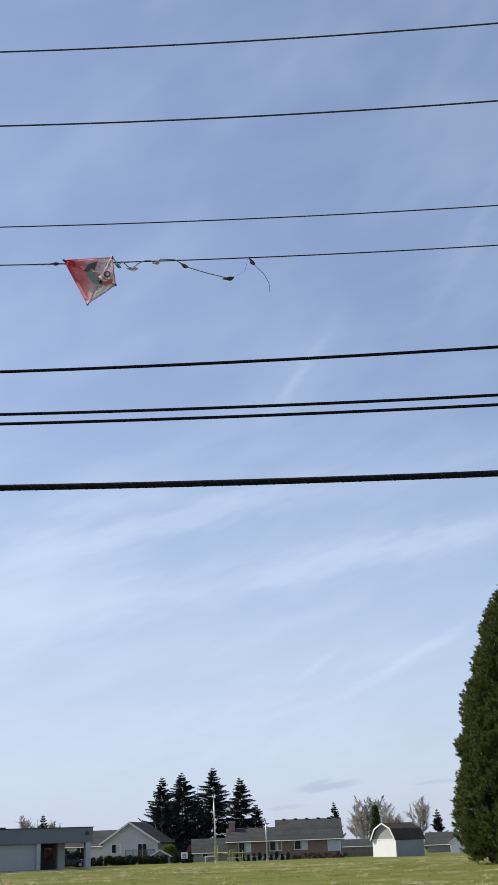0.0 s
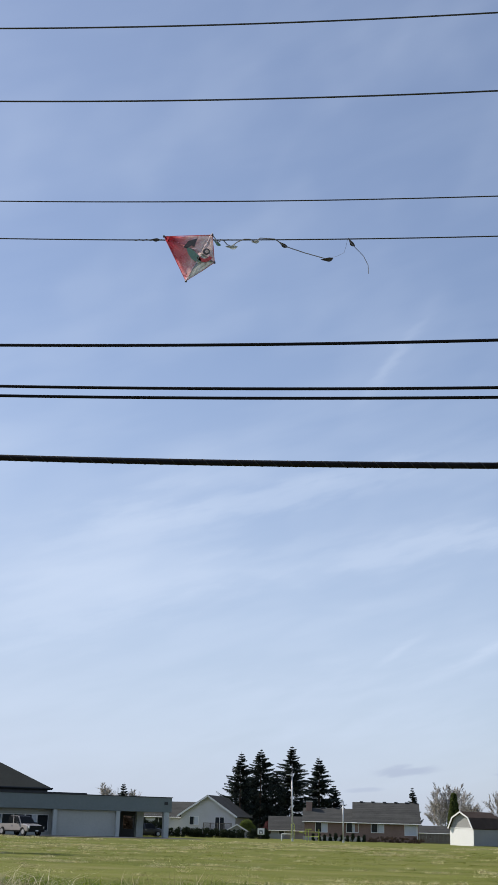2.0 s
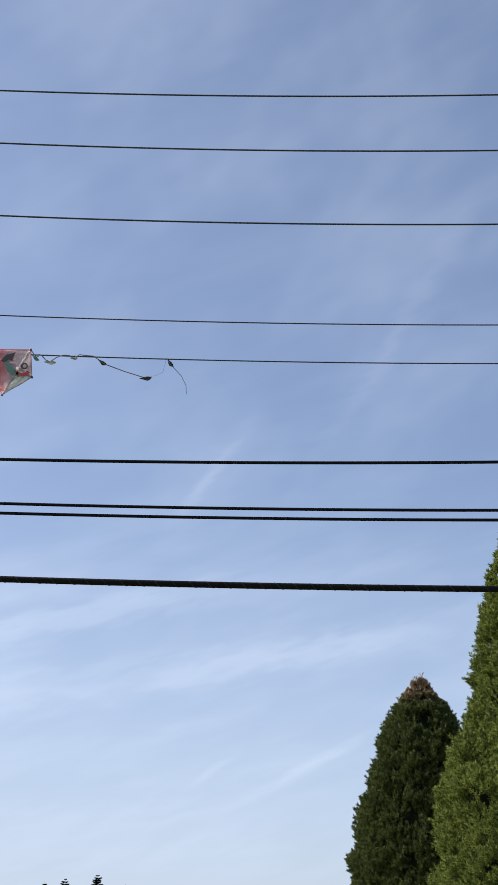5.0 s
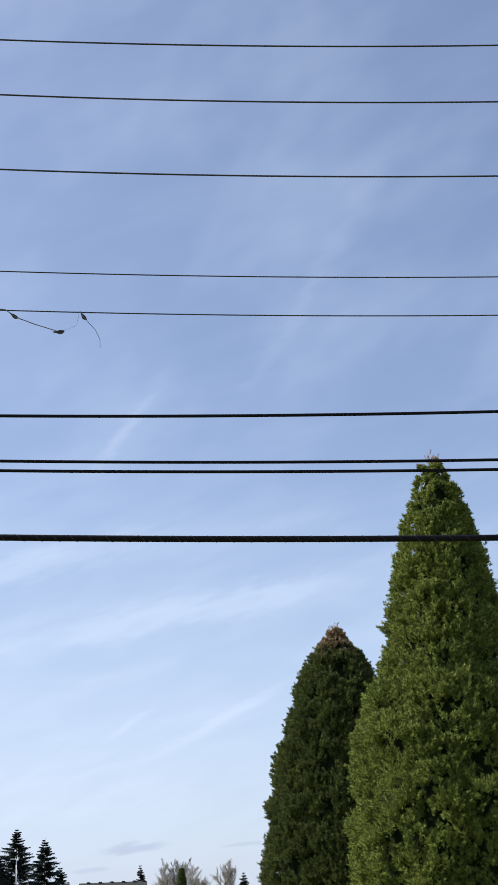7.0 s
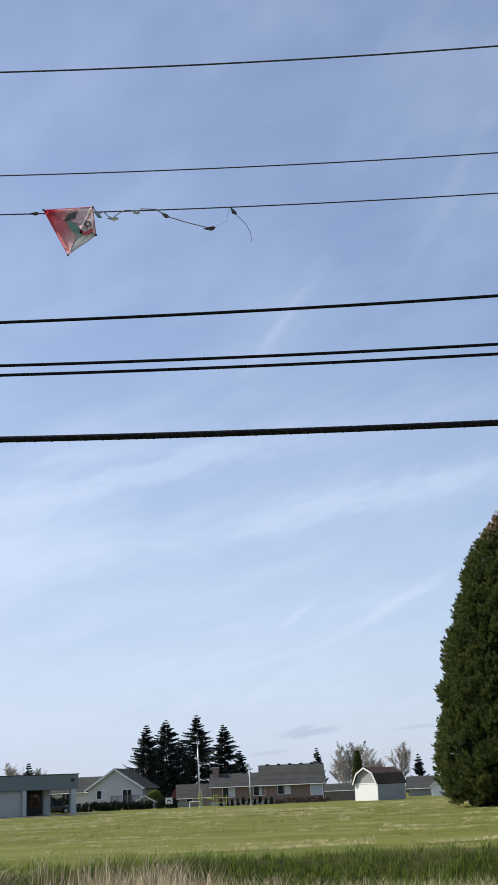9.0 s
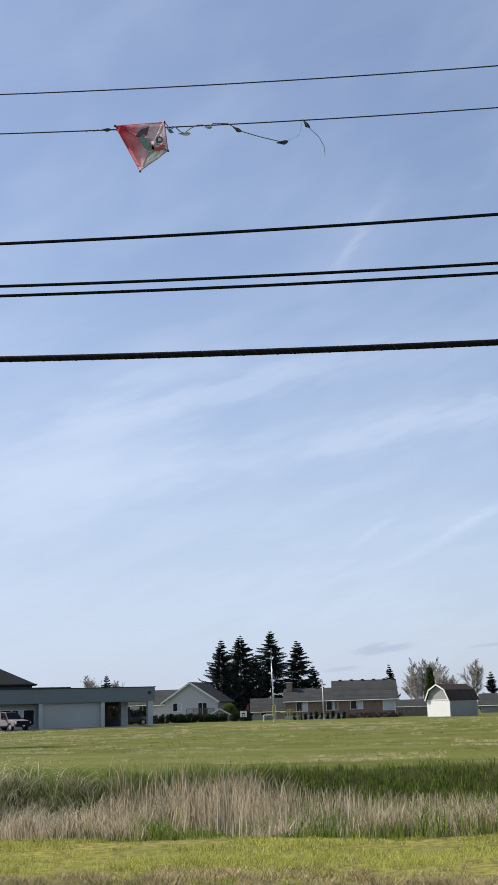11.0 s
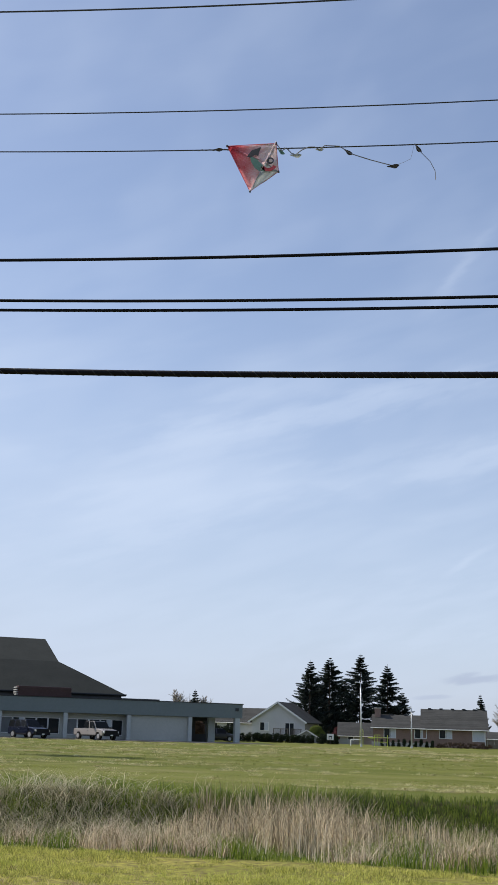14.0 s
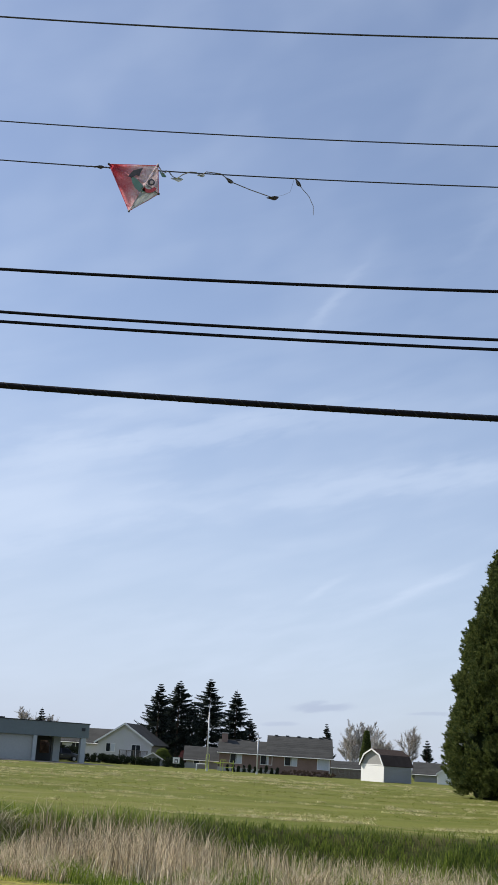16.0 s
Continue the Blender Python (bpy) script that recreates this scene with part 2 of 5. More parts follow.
def slab(a, b, c, d, thick, bm=None):
    """A sheet of some thickness over four corners, thickened downwards."""
    bm = bm or bmesh.new()
    top = [Vector(p) for p in (a, b, c, d)]
    nrm = (top[1] - top[0]).cross(top[3] - top[0]).normalized()
    if nrm.z < 0:
        nrm = -nrm
    hi = [bm.verts.new(p) for p in top]
    lo = [bm.verts.new(p - nrm * thick) for p in top]
    bm.faces.new(hi)
    bm.faces.new(lo[::-1])
    for i in range(4):
        bm.faces.new((hi[i], lo[i], lo[(i + 1) % 4], hi[(i + 1) % 4]))
    bmesh.ops.recalc_face_normals(bm, faces=bm.faces)
    return bm


def tube(points, radius, sides=8, bm=None, taper=None):
    """A round rod along points; taper: the radius at the far end."""
    bm = bm or bmesh.new()
    pts = [Vector(p) for p in points]
    rings = []
    for i, p in enumerate(pts):
        d = (pts[min(i + 1, len(pts) - 1)] - pts[max(i - 1, 0)]).normalized()
        s = d.cross(Vector((0, 0, 1)) if abs(d.z) < 0.9 else Vector((1, 0, 0))).normalized()
        u = s.cross(d)
        r = radius if taper is None else radius + (taper - radius) * i / (len(pts) - 1)
        rings.append([bm.verts.new(p + (s * math.cos(a) + u * math.sin(a)) * r) for a in (2 * math.pi * k / sides for k in range(sides))])
    for p, q in zip(rings, rings[1:]):
        for k in range(sides):
            bm.faces.new((p[k], p[(k + 1) % sides], q[(k + 1) % sides], q[k]))
    bm.faces.new(rings[0][::-1])
    bm.faces.new(rings[-1])
    bmesh.ops.recalc_face_normals(bm, faces=bm.faces)
    return bm


def soup(name, verts, faces, material, parent=None):
    """A mesh out of arrays of corners (n, 3) and of faces (m, 3 or 4)."""
    me = bpy.data.meshes.new(name)
    v, f = np.asarray(verts, np.float32), np.asarray(faces, np.int32)
    k = f.shape[1]
    me.vertices.add(len(v))
    me.vertices.foreach_set("co", v.ravel())
    me.loops.add(f.size)
    me.loops.foreach_set("vertex_index", f.ravel())
    me.polygons.add(len(f))
    me.polygons.foreach_set("loop_start", np.arange(0, f.size, k, dtype=np.int32))
    me.update(calc_edges=True)
    me.materials.append(M[material])
    ob = new(name, me)
    ob.parent = parent
    return ob


def at(az, r):
    return r * math.sin(radians(az)), r * math.cos(radians(az))

# ---- ground: one sheet, with the ditch in it ----
NEAR = 15.7                     # the ditch's near edge, along x
rng = np.random.default_rng(7)


def far_edge(x):
    """The far edge swings away to the right."""
    return 28.6 + 2.6 * np.clip((x + 6.5) / 4.5, -1, 1)


def ground_z(x, y):
    x, y = np.asarray(x, float), np.asarray(y, float)
    wob = 0.35 * np.sin(x * 0.31 + 1.0) + 0.2 * np.sin(x * 0.83)
    far = far_edge(x) + wob
    d = np.clip((y - NEAR + 0.15 * wob) / 4.5, 0, 1) * np.clip((far - y) / 2.3, 0, 1)
    d = d * d * (3 - 2 * d)
    bumps = 0.03 * np.sin(x * 1.3 + y * 0.7) * np.sin(y * 0.9 - x * 0.4) * np.clip(y / 8, 0, 1) * np.clip(300 / np.maximum(y, 1), 0, 1)
    berm = (0.07 + 0.05 * np.sin(x * 1.1)) * np.exp(-((y - far - 1.2) / 1.8) ** 2)
    return -0.72 * d + bumps + berm


def build_ground():
    xs = np.unique(np.concatenate([-np.geomspace(40, 4000, 24)[::-1], np.arange(-40, 40.1, 0.8), np.geomspace(40, 4000, 24)]))
    ys = np.unique(np.concatenate([-np.geomspace(2, 4000, 24)[::-1], np.arange(-2, 60, 0.4), np.geomspace(60, 4000, 50)]))
    gx, gy = np.meshgrid(xs, ys)
    gz = ground_z(gx, gy)
    v = np.stack([gx, gy, gz], -1).reshape(-1, 3)
    nx, ny = len(xs), len(ys)
    i = (np.arange(ny - 1)[:, None] * nx + np.arange(nx - 1)[None]).ravel()
    f = np.stack([i, i + 1, i + nx + 1, i + nx], -1)
    ob = soup("ground", v, f, "ground")
    for p in ob.data.polygons:
        p.use_smooth = True
    return tagged(ob, "mown grass field and verge with a ditch between them", "ground", kind="structure")


def ground_material():
    m = bpy.data.materials.new("grass_ground")
    m.use_nodes = True
    n, lk = m.node_tree.nodes, m.node_tree.links
    p = n["Principled BSDF"]
    g = n.new("ShaderNodeNewGeometry")
    s = n.new("ShaderNodeSeparateXYZ")
    lk.new(g.outputs["Position"], s.inputs[0])

    def noise_of(scale, sx, sy, detail=5, low=0.35, high=0.65):
        mp = n.new("ShaderNodeMapping")
        mp.inputs["Scale"].default_value = (sx, sy, 1)
        lk.new(g.outputs["Position"], mp.inputs[0])
        t = n.new("ShaderNodeTexNoise")
        t.inputs["Scale"].default_value, t.inputs["Detail"].default_value = scale, detail
        lk.new(mp.outputs[0], t.inputs["Vector"])
        r = n.new("ShaderNodeMapRange")
        r.inputs["From Min"].default_value, r.inputs["From Max"].default_value = low, high
        lk.new(t.outputs[0], r.inputs["Value"])
        return r.outputs[0], t.outputs[0]

    def blend(f, a, b):
        x = n.new("ShaderNodeMix")
        x.data_type = "RGBA"
        for v, i in ((f, 0), (a, 6), (b, 7)):
            if isinstance(v, tuple):
                x.inputs[i].default_value = (*v, 1)
            elif isinstance(v, float):
                x.inputs[i].default_value = v
            else:
                lk.new(v, x.inputs[i])
        return x.outputs[2]

    def step(lo, hi):
        r = n.new("ShaderNodeMapRange")
        r.interpolation_type = "SMOOTHSTEP"
        r.inputs["From Min"].default_value, r.inputs["From Max"].default_value = lo, hi
        lk.new(s.outputs[1], r.inputs["Value"])
        return r.outputs[0]

    patch, _ = noise_of(0.5, 0.6, 1.6)
    fine, raw = noise_of(9.0, 1, 1, 6)
    rows_, _ = noise_of(0.16, 0.12, 1.0, 4, 0.42, 0.6)            # mowing rows run along x
    dry, _ = noise_of(0.55, 0.35, 1.2, 6, 0.5, 0.66)
    verge = blend(patch, (0.21, 0.22, 0.040), (0.34, 0.31, 0.078))
    verge = blend(fine, verge, (0.13, 0.11, 0.045))
    # ditch floor kept dark: shade between the stalks is put into its colour
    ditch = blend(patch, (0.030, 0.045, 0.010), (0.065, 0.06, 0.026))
    field = blend(rows_, (0.085, 0.112, 0.020), (0.165, 0.18, 0.045))
    field = blend(dry, field, (0.21, 0.195, 0.085))
    field = blend(fine, field, (0.12, 0.125, 0.032))
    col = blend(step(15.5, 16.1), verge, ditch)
    swing = n.new("ShaderNodeMapRange")
    swing.inputs["From Min"].default_value, swing.inputs["From Max"].default_value = -11.0, -2.0
    swing.inputs["To Min"].default_value, swing.inputs["To Max"].default_value = 26.2, 31.4
    lk.new(s.outputs[0], swing.inputs["Value"])
    over = n.new("ShaderNodeMath")
    over.operation, over.use_clamp = "SUBTRACT", True
    lk.new(s.outputs[1], over.inputs[0])
    lk.new(swing.outputs[0], over.inputs[1])
    col = blend(over.outputs[0], col, field)
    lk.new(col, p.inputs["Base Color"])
    p.inputs["Roughness"].default_value = 0.95
    p.inputs["Specular IOR Level"].default_value = 0.05
    b = n.new("ShaderNodeBump")
    b.inputs["Strength"].default_value, b.inputs["Distance"].default_value = 0.6, 0.05
    lk.new(raw, b.inputs["Height"])
    lk.new(b.outputs[0], p.inputs["Normal"])
    return m


M["ground"] = ground_material()
build_ground()

# ---- overhead lines: all run along x over the verge, 13 m off ----
LINE_Y = 13.0


def line_z(c, x):
    return c[0] * x * x + c[1] * x + c[2]


LINES = {
    "A": (0.00227, -0.0228, 5.392, 0.0365), "B": (0.00250, -0.0163, 6.170, 0.0185), "C": (0.00276, -0.0160, 6.283, 0.0185), "D": (0.00296, -0.0069, 6.838, 0.0195),
    "E": (0.0038, -0.0228, 8.132, 0.0075), "F": (0.00384, -0.0217, 8.644, 0.0075), "G": (0.00471, -0.0195, 10.042, 0.0105), "H": (0.00504, -0.0161, 11.132, 0.0105),
    "I": (0.00504, -0.0083, 11.98, 0.0105)}
SPAN = 24.0


def overhead(key, name, material, label):
    c = LINES[key]
    t = thing(name, pose(0, LINE_Y, 0), label, "cable", "overhead lines")
    pts = [(x, 0, line_z(c, x)) for x in np.linspace(-SPAN, SPAN, 97)]
    part("conductor", tube(pts, c[3], 8), material, t, smooth=True)
    return t


overhead_a = overhead("A", "overhead_cable", "cable", "thick black lashed telephone cable strung over the verge")
c = LINES["A"]
helix = []
for i in range(2400):
    x = -SPAN + i * 2 * SPAN / 2400
    a = 2 * math.pi * x / 0.19
    helix.append((x, 0.0368 * math.cos(a), line_z(c, x) + 0.0368 * math.sin(a)))
part("lashing_wire", tube(helix, 0.0032, 4), "lashing", overhead_a, "thin bright lashing wire", True)
strand = [(x, 0.01, line_z(c, x) + 0.026) for x in np.linspace(-SPAN, SPAN, 97)]
part("support_strand", tube(strand, 0.010, 6), "cable", overhead_a, smooth=True)
for k in "BCD":
    overhead(k, "overhead_cable", "cable", "black insulated service cable strung over the verge")
for k in "EFGHI":
    overhead(k, "overhead_wire", "wire", "thin dark bare power wire strung over the verge")


def build_utility_pole(x):
    top = line_z(LINES["I"], x) + 0.25
    p = thing("utility_pole", pose(x, LINE_Y + 0.2, 0), "weathered wooden utility pole carrying the overhead lines", "utility pole", "utility poles")
    part("shaft", tube([(0, 0, -0.3), (0, 0, top)], 0.19, 12, taper=0.15), "wood", p, smooth=True)
    for key in LINES:
        z = line_z(LINES[key], x)
        part("bracket", box(-0.06, 0.06, -0.24, -0.12, z - 0.05, z + 0.05, 0.01), "lashing", p)
    return p


build_utility_pole(-SPAN)
build_utility_pole(SPAN)

# ---- low grey hall across the field ----
HALL = pose(-40.0, 135.2, 0, 0, 0, 33)


def window(parent, x0, x1, z0, z1, y, name="window", frame_mat="column", pane="glass", bars=0, curtain=False, full=False):
    """A framed window whose outer face lies a little before the wall face y (the wall faces -y)."""
    f = 0.07
    bm = box(x0 - f, x1 + f, y - 0.06, y + 0.02, z1, z1 + f)
    box(x0 - f, x1 + f, y - 0.09, y + 0.02, z0 - f, z0, bm=bm)
    box(x0 - f, x0, y - 0.06, y + 0.02, z0, z1, bm=bm)
    box(x1, x1 + f, y - 0.06, y + 0.02, z0, z1, bm=bm)
    for i in range(bars):
        xb = x0 + (x1 - x0) * (i + 1) / (bars + 1)
        box(xb - 0.03, xb + 0.03, y - 0.05, y + 0.02, z0, z1, bm=bm)
    w = part(name, bm, frame_mat, parent)
    part("pane", box(x0, x1, y - 0.025, y - 0.005, z0, z1), pane, w)
    if full:
        part("blind", box(x0, x1, y - 0.032, y - 0.026, z0, z1), "blind", w, "dull grey blind drawn down")
    elif curtain:
        part("curtain", box(x0 + 0.55 * (x1 - x0), x1, y - 0.032, y - 0.026, z0, z1), "curtain", w, "pale drawn curtain")
    return w


def build_hall():
    hall = thing("community_hall", HALL, "low grey hall with a blue-grey fascia and dark peaked roof", "building")
    part("front_wall", box(-45, 7.2, 1.0, 1.3, 0, 2.74), "hall_wall", hall, "pale grey painted wall")
    part("side_wall", box(7.0, 7.2, 1.3, 30, 0, 2.74), "hall_wall", hall)
    part("back_wall", box(-45, 7.2, 30, 30.3, 0, 2.9), "hall_wall", hall)
    part("end_wall", box(-45.2, -45, 0, 30.3, 0, 2.9), "hall_wall", hall)
    part("infill_wall", box(0.25, 7.0, 0.05, 0.25, 0, 2.74), "hall_wall", hall, "plain pale grey panel")
    part("fascia", box(-45.5, 13.5, -0.35, -0.05, 2.75, 4.32, 0.02), "fascia", hall, "deep blue-grey fascia")
    part("side_fascia", box(13.2, 13.5, -0.05, 8.0, 2.75, 4.32, 0.02), "fascia", hall)
    part("porch_back_fascia", box(7.2, 13.5, 8.0, 8.3, 2.75, 4.32, 0.02), "fascia", hall)
    part("coping", box(-45.6, 13.6, -0.42, 0.1, 4.32, 4.40), "dark_metal", hall, "dark metal coping")
    part("flat_roof", box(-45.2, 7.2, -0.05, 30.3, 2.95, 3.15), "dark_metal", hall)
    part("porch_roof", box(7.2, 13.2, -0.05, 8.0, 2.95, 3.15), "dark_metal", hall)
    part("soffit", box(-45.2, 7.2, -0.05, 30.2, 2.76, 2.84), "hall_wall", hall)
    part("porch_soffit", box(7.2, 13.2, -0.05, 8.0, 2.76, 2.84), "hall_wall", hall)
    part("roof_kerb", box(-24, 4.5, 3.0, 29, 3.15, 4.6), "dark_metal", hall)
    part("drum_wall", box(-18.6, 0.6, 5.4, 29.6, 3.15, 5.0), "dark_metal", hall)
    for i in range(-6, 2):
        part("column", box(i * 7.2 - 0.22, i * 7.2 + 0.22, -0.3, 0.1, 0, 2.76, 0.02), "column", hall)
    for x, y, w in ((12.95, 0.0, 0.3), (10.75, 2.6, 0.42)):
        part("column", box(x - w, x + w, y - 0.3, y + 0.3, 0, 2.76, 0.02), "column", hall)
    # dark entrance screen under the porch, with one clear opening
    for x0, x1, z0, z1 in ((7.2, 9.7, 0, 2.76), (10.95, 11.4, 0, 2.76), (9.7, 10.95, 0, 0.85), (9.7, 10.95, 2.3, 2.76)):
        part("entrance_screen", box(x0, x1, 5.0, 5.2, z0, z1), "dark_metal", hall)
    # windows, bay by bay
    for b in range(-6, 0):
        x = b * 7.2
        for k in range(5):
            w0 = x + 0.42 + k * 1.3
            window(hall, w0, w0 + 1.14, 0.5, 2.1, 1.0, frame_mat="white", curtain=(k * 2 + b) % 5 == 0, full=k == 0 and b > -4)
        part("lintel", box(x + 0.22, x + 6.98, 0.88, 1.0, 2.3, 2.42), "column", hall)
    # peaked roof: hipped skirt, then one slope up to a ridge over a white clerestory
    a, b, c, d = (-19.1, 5, 5.0), (1.05, 5, 5.0), (1.05, 30, 5.0), (-19.1, 30, 5.0)
    e, f, g, h = (-14.5, 12, 8.8), (-5.5, 12, 8.8), (-5.5, 20, 9.0), (-14.5, 20, 9.0)
    k, l = (-14.5, 20, 11.9), (-5.5, 20, 11.9)
    for name, q in (("roof_slope", (a, b, f, e)), ("roof_slope", (b, c, g, f)), ("roof_slope", (c, d, h, g)), ("roof_slope", (d, a, e, h)), ("upper_roof_slope", (e, f, l, k))):
        part(name, slab(*q, 0.18), "hall_roof", hall, "dark green-black roofing")
    part("clerestory_wall", prism([(12.3, 8.8), (20, 11.7), (20, 8.6)], -14.3, -14.1, "x"), "white", hall, "white gable wall")
    part("clerestory_wall", prism([(12.3, 8.8), (20, 11.7), (20, 8.6)], -5.9, -5.7, "x"), "white", hall, "white gable wall")
    part("clerestory_back", box(-14.3, -5.7, 19.8, 20.0, 8.6, 11.75), "white", hall)
    bm = tube([a, b, c, d, a], 0.09, 6)
    part("eave_trim", bm, "dark_metal", hall, "dark eave trim")
    unit = part("louvre_box", box(-12.1, -6.2, 2.0, 3.6, 4.45, 5.5, 0.03), M["unit"], hall, "dark red-brown rooftop louvre screen")
    for i in range(5):
        part("slat", box(-12.2, -6.15, 1.93, 2.0, 4.5 + i * 0.2, 4.6 + i * 0.2), M["unit"], unit)
    for i in range(4):
        part("slat", box(-12.35, -12.12, 2.0, 3.6, 4.52 + i * 0.25, 4.64 + i * 0.25), "siding_grey", unit)
    part("floodlight", box(12.6, 13.0, -0.45, -0.35, 3.55, 3.9, 0.03), "dark_metal", hall)
    return hall


M["unit"] = surface("red_brown_metal", (0.045, 0.018, 0.018), (0.075, 0.032, 0.030), 1.0, 0.6, 0.1)
build_hall()
lot = part("car_park", box(-46, 14, -9, 1.6, 0.0, 0.03), surface("asphalt", (0.04, 0.04, 0.042), (0.065, 0.065, 0.068), 1.0, 0.9, 0.3), None)
lot.matrix_world = HALL
tagged(lot, "worn grey asphalt car park before the hall", "car park", kind="structure")


M["rim"] = surface("alloy_rim", (0.32, 0.32, 0.33), (0.5, 0.5, 0.51), 4.0, 0.4, metal=0.4)


def nose_x(style, f):
    """Where the windscreen meets the bonnet."""
    return f - {"pickup": 1.5, "suv": 1.3, "hatch": 1.05, "van": 0.95}[style]


def build_car(m, paint, label, style):
    """x is forward, z up. style: pickup, suv, hatch or van."""
    cat = "pickup truck" if style == "pickup" else "car"
    car = thing("pickup_truck" if style == "pickup" else "parked_car", m, label, cat, "cars in the car park")
    L, W, H, hood, sill = {"pickup": (5.8, 2.0, 1.92, 1.12, 0.42), "suv": (4.9, 1.95, 1.85, 1.10, 0.36),
                           "hatch": (4.5, 1.82, 1.55, 0.95, 0.26), "van": (4.9, 1.95, 1.72, 1.0, 0.26)}[style]
    f, b = L / 2, -L / 2
    body = [(b, sill + 0.1), (b, hood - 0.02), (b + 0.08, hood + 0.02), (f - 1.15, hood + 0.05), (f - 0.35, hood - 0.06), (f - 0.05, hood - 0.18), (f, sill + 0.3), (f - 0.08, sill)]
    for cx in (f - 0.95, b + 1.05):       # wheel arches
        body += [(cx + 0.44 * math.cos(t), sill + 0.44 * math.sin(t)) for t in np.linspace(0, math.pi, 7)] if cx > 0 else []
    rear = [(b + 1.05 + 0.44 * math.cos(t), sill + 0.44 * math.sin(t)) for t in np.linspace(0, math.pi, 7)]
    body += rear + [(b + 0.1, sill)]
    ts = (-1.0, -0.985, -0.94, -0.8, -0.4, 0.0, 0.4, 0.8, 0.94, 0.985, 1.0)
    bm = bmesh.new()
    loops = []
    for t in ts:                      # the shell is rounded off towards both flanks
        a = abs(t)
        loop = []
        for px, pz in body:
            up = max(0.0, (pz - sill) / (hood - sill))
            loop.append(bm.verts.new((px * (1 - 0.075 * a ** 5) , t * W / 2 * (1 - 0.03 * abs(up - 0.45)), pz - 0.07 * up * a ** 9 + (0.05 * (1 - up) * a ** 12 if pz < hood - 0.3 else 0))))
        loops.append(loop)
    for p, q in zip(loops, loops[1:]):
        for i in range(len(body)):
            bm.faces.new((p[i], p[(i + 1) % len(body)], q[(i + 1) % len(body)], q[i]))
    bm.faces.new(loops[0])
    bm.faces.new(loops[-1][::-1])
    bmesh.ops.recalc_face_normals(bm, faces=bm.faces)
    shell = part("body", bm, paint, car)
    for s in (-1, 1):
        part("sill_strip", box(b + 1.55, f - 1.45, s * (W / 2 - 0.05), s * (W / 2 + 0.015), sill - 0.04, sill + 0.1, 0.015), "black_plastic", car)
        part("door_handle", box(nose_x(style, f) - 1.55, nose_x(style, f) - 1.35, s * (W / 2 - 0.01), s * (W / 2 + 0.025), hood - 0.2, hood - 0.16), "chrome", car)
    back = {"pickup": b + 1.85, "suv": b + 0.1, "hatch": b + 0.35, "van": b + 0.12}[style]
    nose = nose_x(style, f)
    top_b, top_f = back + (0.12 if style != "hatch" else 0.6), nose - 0.75
    bm = bmesh.new()
    w0, w1 = W / 2 - 0.05, W / 2 - 0.22
    v = [bm.verts.new(p) for p in ((back, -w0, hood), (nose, -w0, hood), (nose, w0, hood), (back, w0, hood), (top_b, -w1, H - 0.03), (top_f, -w1, H), (top_f, w1, H), (top_b, w1, H - 0.03))]
    for q in ((0, 1, 5, 4), (1, 2, 6, 5), (2, 3, 7, 6), (3, 0, 4, 7), (4, 5, 6, 7)):
        bm.faces.new([v[i] for i in q])
    bmesh.ops.recalc_face_normals(bm, faces=bm.faces)
    bmesh.ops.bevel(bm, geom=list(bm.edges), offset=0.09, segments=3, affect="EDGES")
    cabin = part("cabin", bm, paint, car)

    def pane(name, corners):
        c = [Vector(p) for p in corners]
        mid = sum(c, Vector()) / 4
        nrm = (c[1] - c[0]).cross(c[3] - c[0]).normalized()
        if nrm.dot(mid - Vector(((back + nose) / 2, 0, hood + 0.3))) < 0:
            nrm = -nrm
        q = bmesh.new()
        hi = [q.verts.new(mid + (p - mid) * 0.86 + nrm * 0.014) for p in c]
        lo = [q.verts.new(mid + (p - mid) * 0.86 - nrm * 0.01) for p in c]
        q.faces.new(hi)
        q.faces.new(lo[::-1])
        for i in range(4):
            q.faces.new((hi[i], lo[i], lo[(i + 1) % 4], hi[(i + 1) % 4]))
        bmesh.ops.recalc_face_normals(q, faces=q.faces)
        part(name, q, "car_glass", cabin)

    pane("windscreen", ((nose, -w0, hood), (nose, w0, hood), (top_f, w1, H), (top_f, -w1, H)))
    pane("rear_window", ((back, -w0, hood), (back, w0, hood), (top_b, w1, H), (top_b, -w1, H)))
    cut = 3 if style in ("suv", "van") else 2
    for s in (-1, 1):
        for i in range(cut):
            t0, t1 = i / cut, (i + 1) / cut
            lx0, lx1 = back + (nose - back) * t0, back + (nose - back) * t1
            tx0, tx1 = top_b + (top_f - top_b) * t0, top_b + (top_f - top_b) * t1
            pane("side_window", ((lx0, s * w0, hood), (lx1, s * w0, hood), (tx1, s * w1, H), (tx0, s * w1, H)))
    r = 0.39 if style in ("pickup", "suv") else 0.33
    for cx in (f - 0.95, b + 1.05):
        for s in (-1, 1):
            bm = bmesh.new()
            bmesh.ops.create_cone(bm, cap_ends=True, segments=20, radius1=r, radius2=r, depth=0.24, matrix=Matrix.Translation((cx, s * (W / 2 - 0.13), r)) @ Matrix.Rotation(radians(90), 4, "X"))
            wheel = part("wheel", bm, "rubber", car)
            bm = bmesh.new()
            bmesh.ops.create_cone(bm, cap_ends=True, segments=16, radius1=r * 0.64, radius2=r * 0.6, depth=0.26, matrix=Matrix.Translation((cx, s * (W / 2 - 0.12), r)) @ Matrix.Rotation(radians(90), 4, "X"))
            part("rim", bm, "rim", wheel)
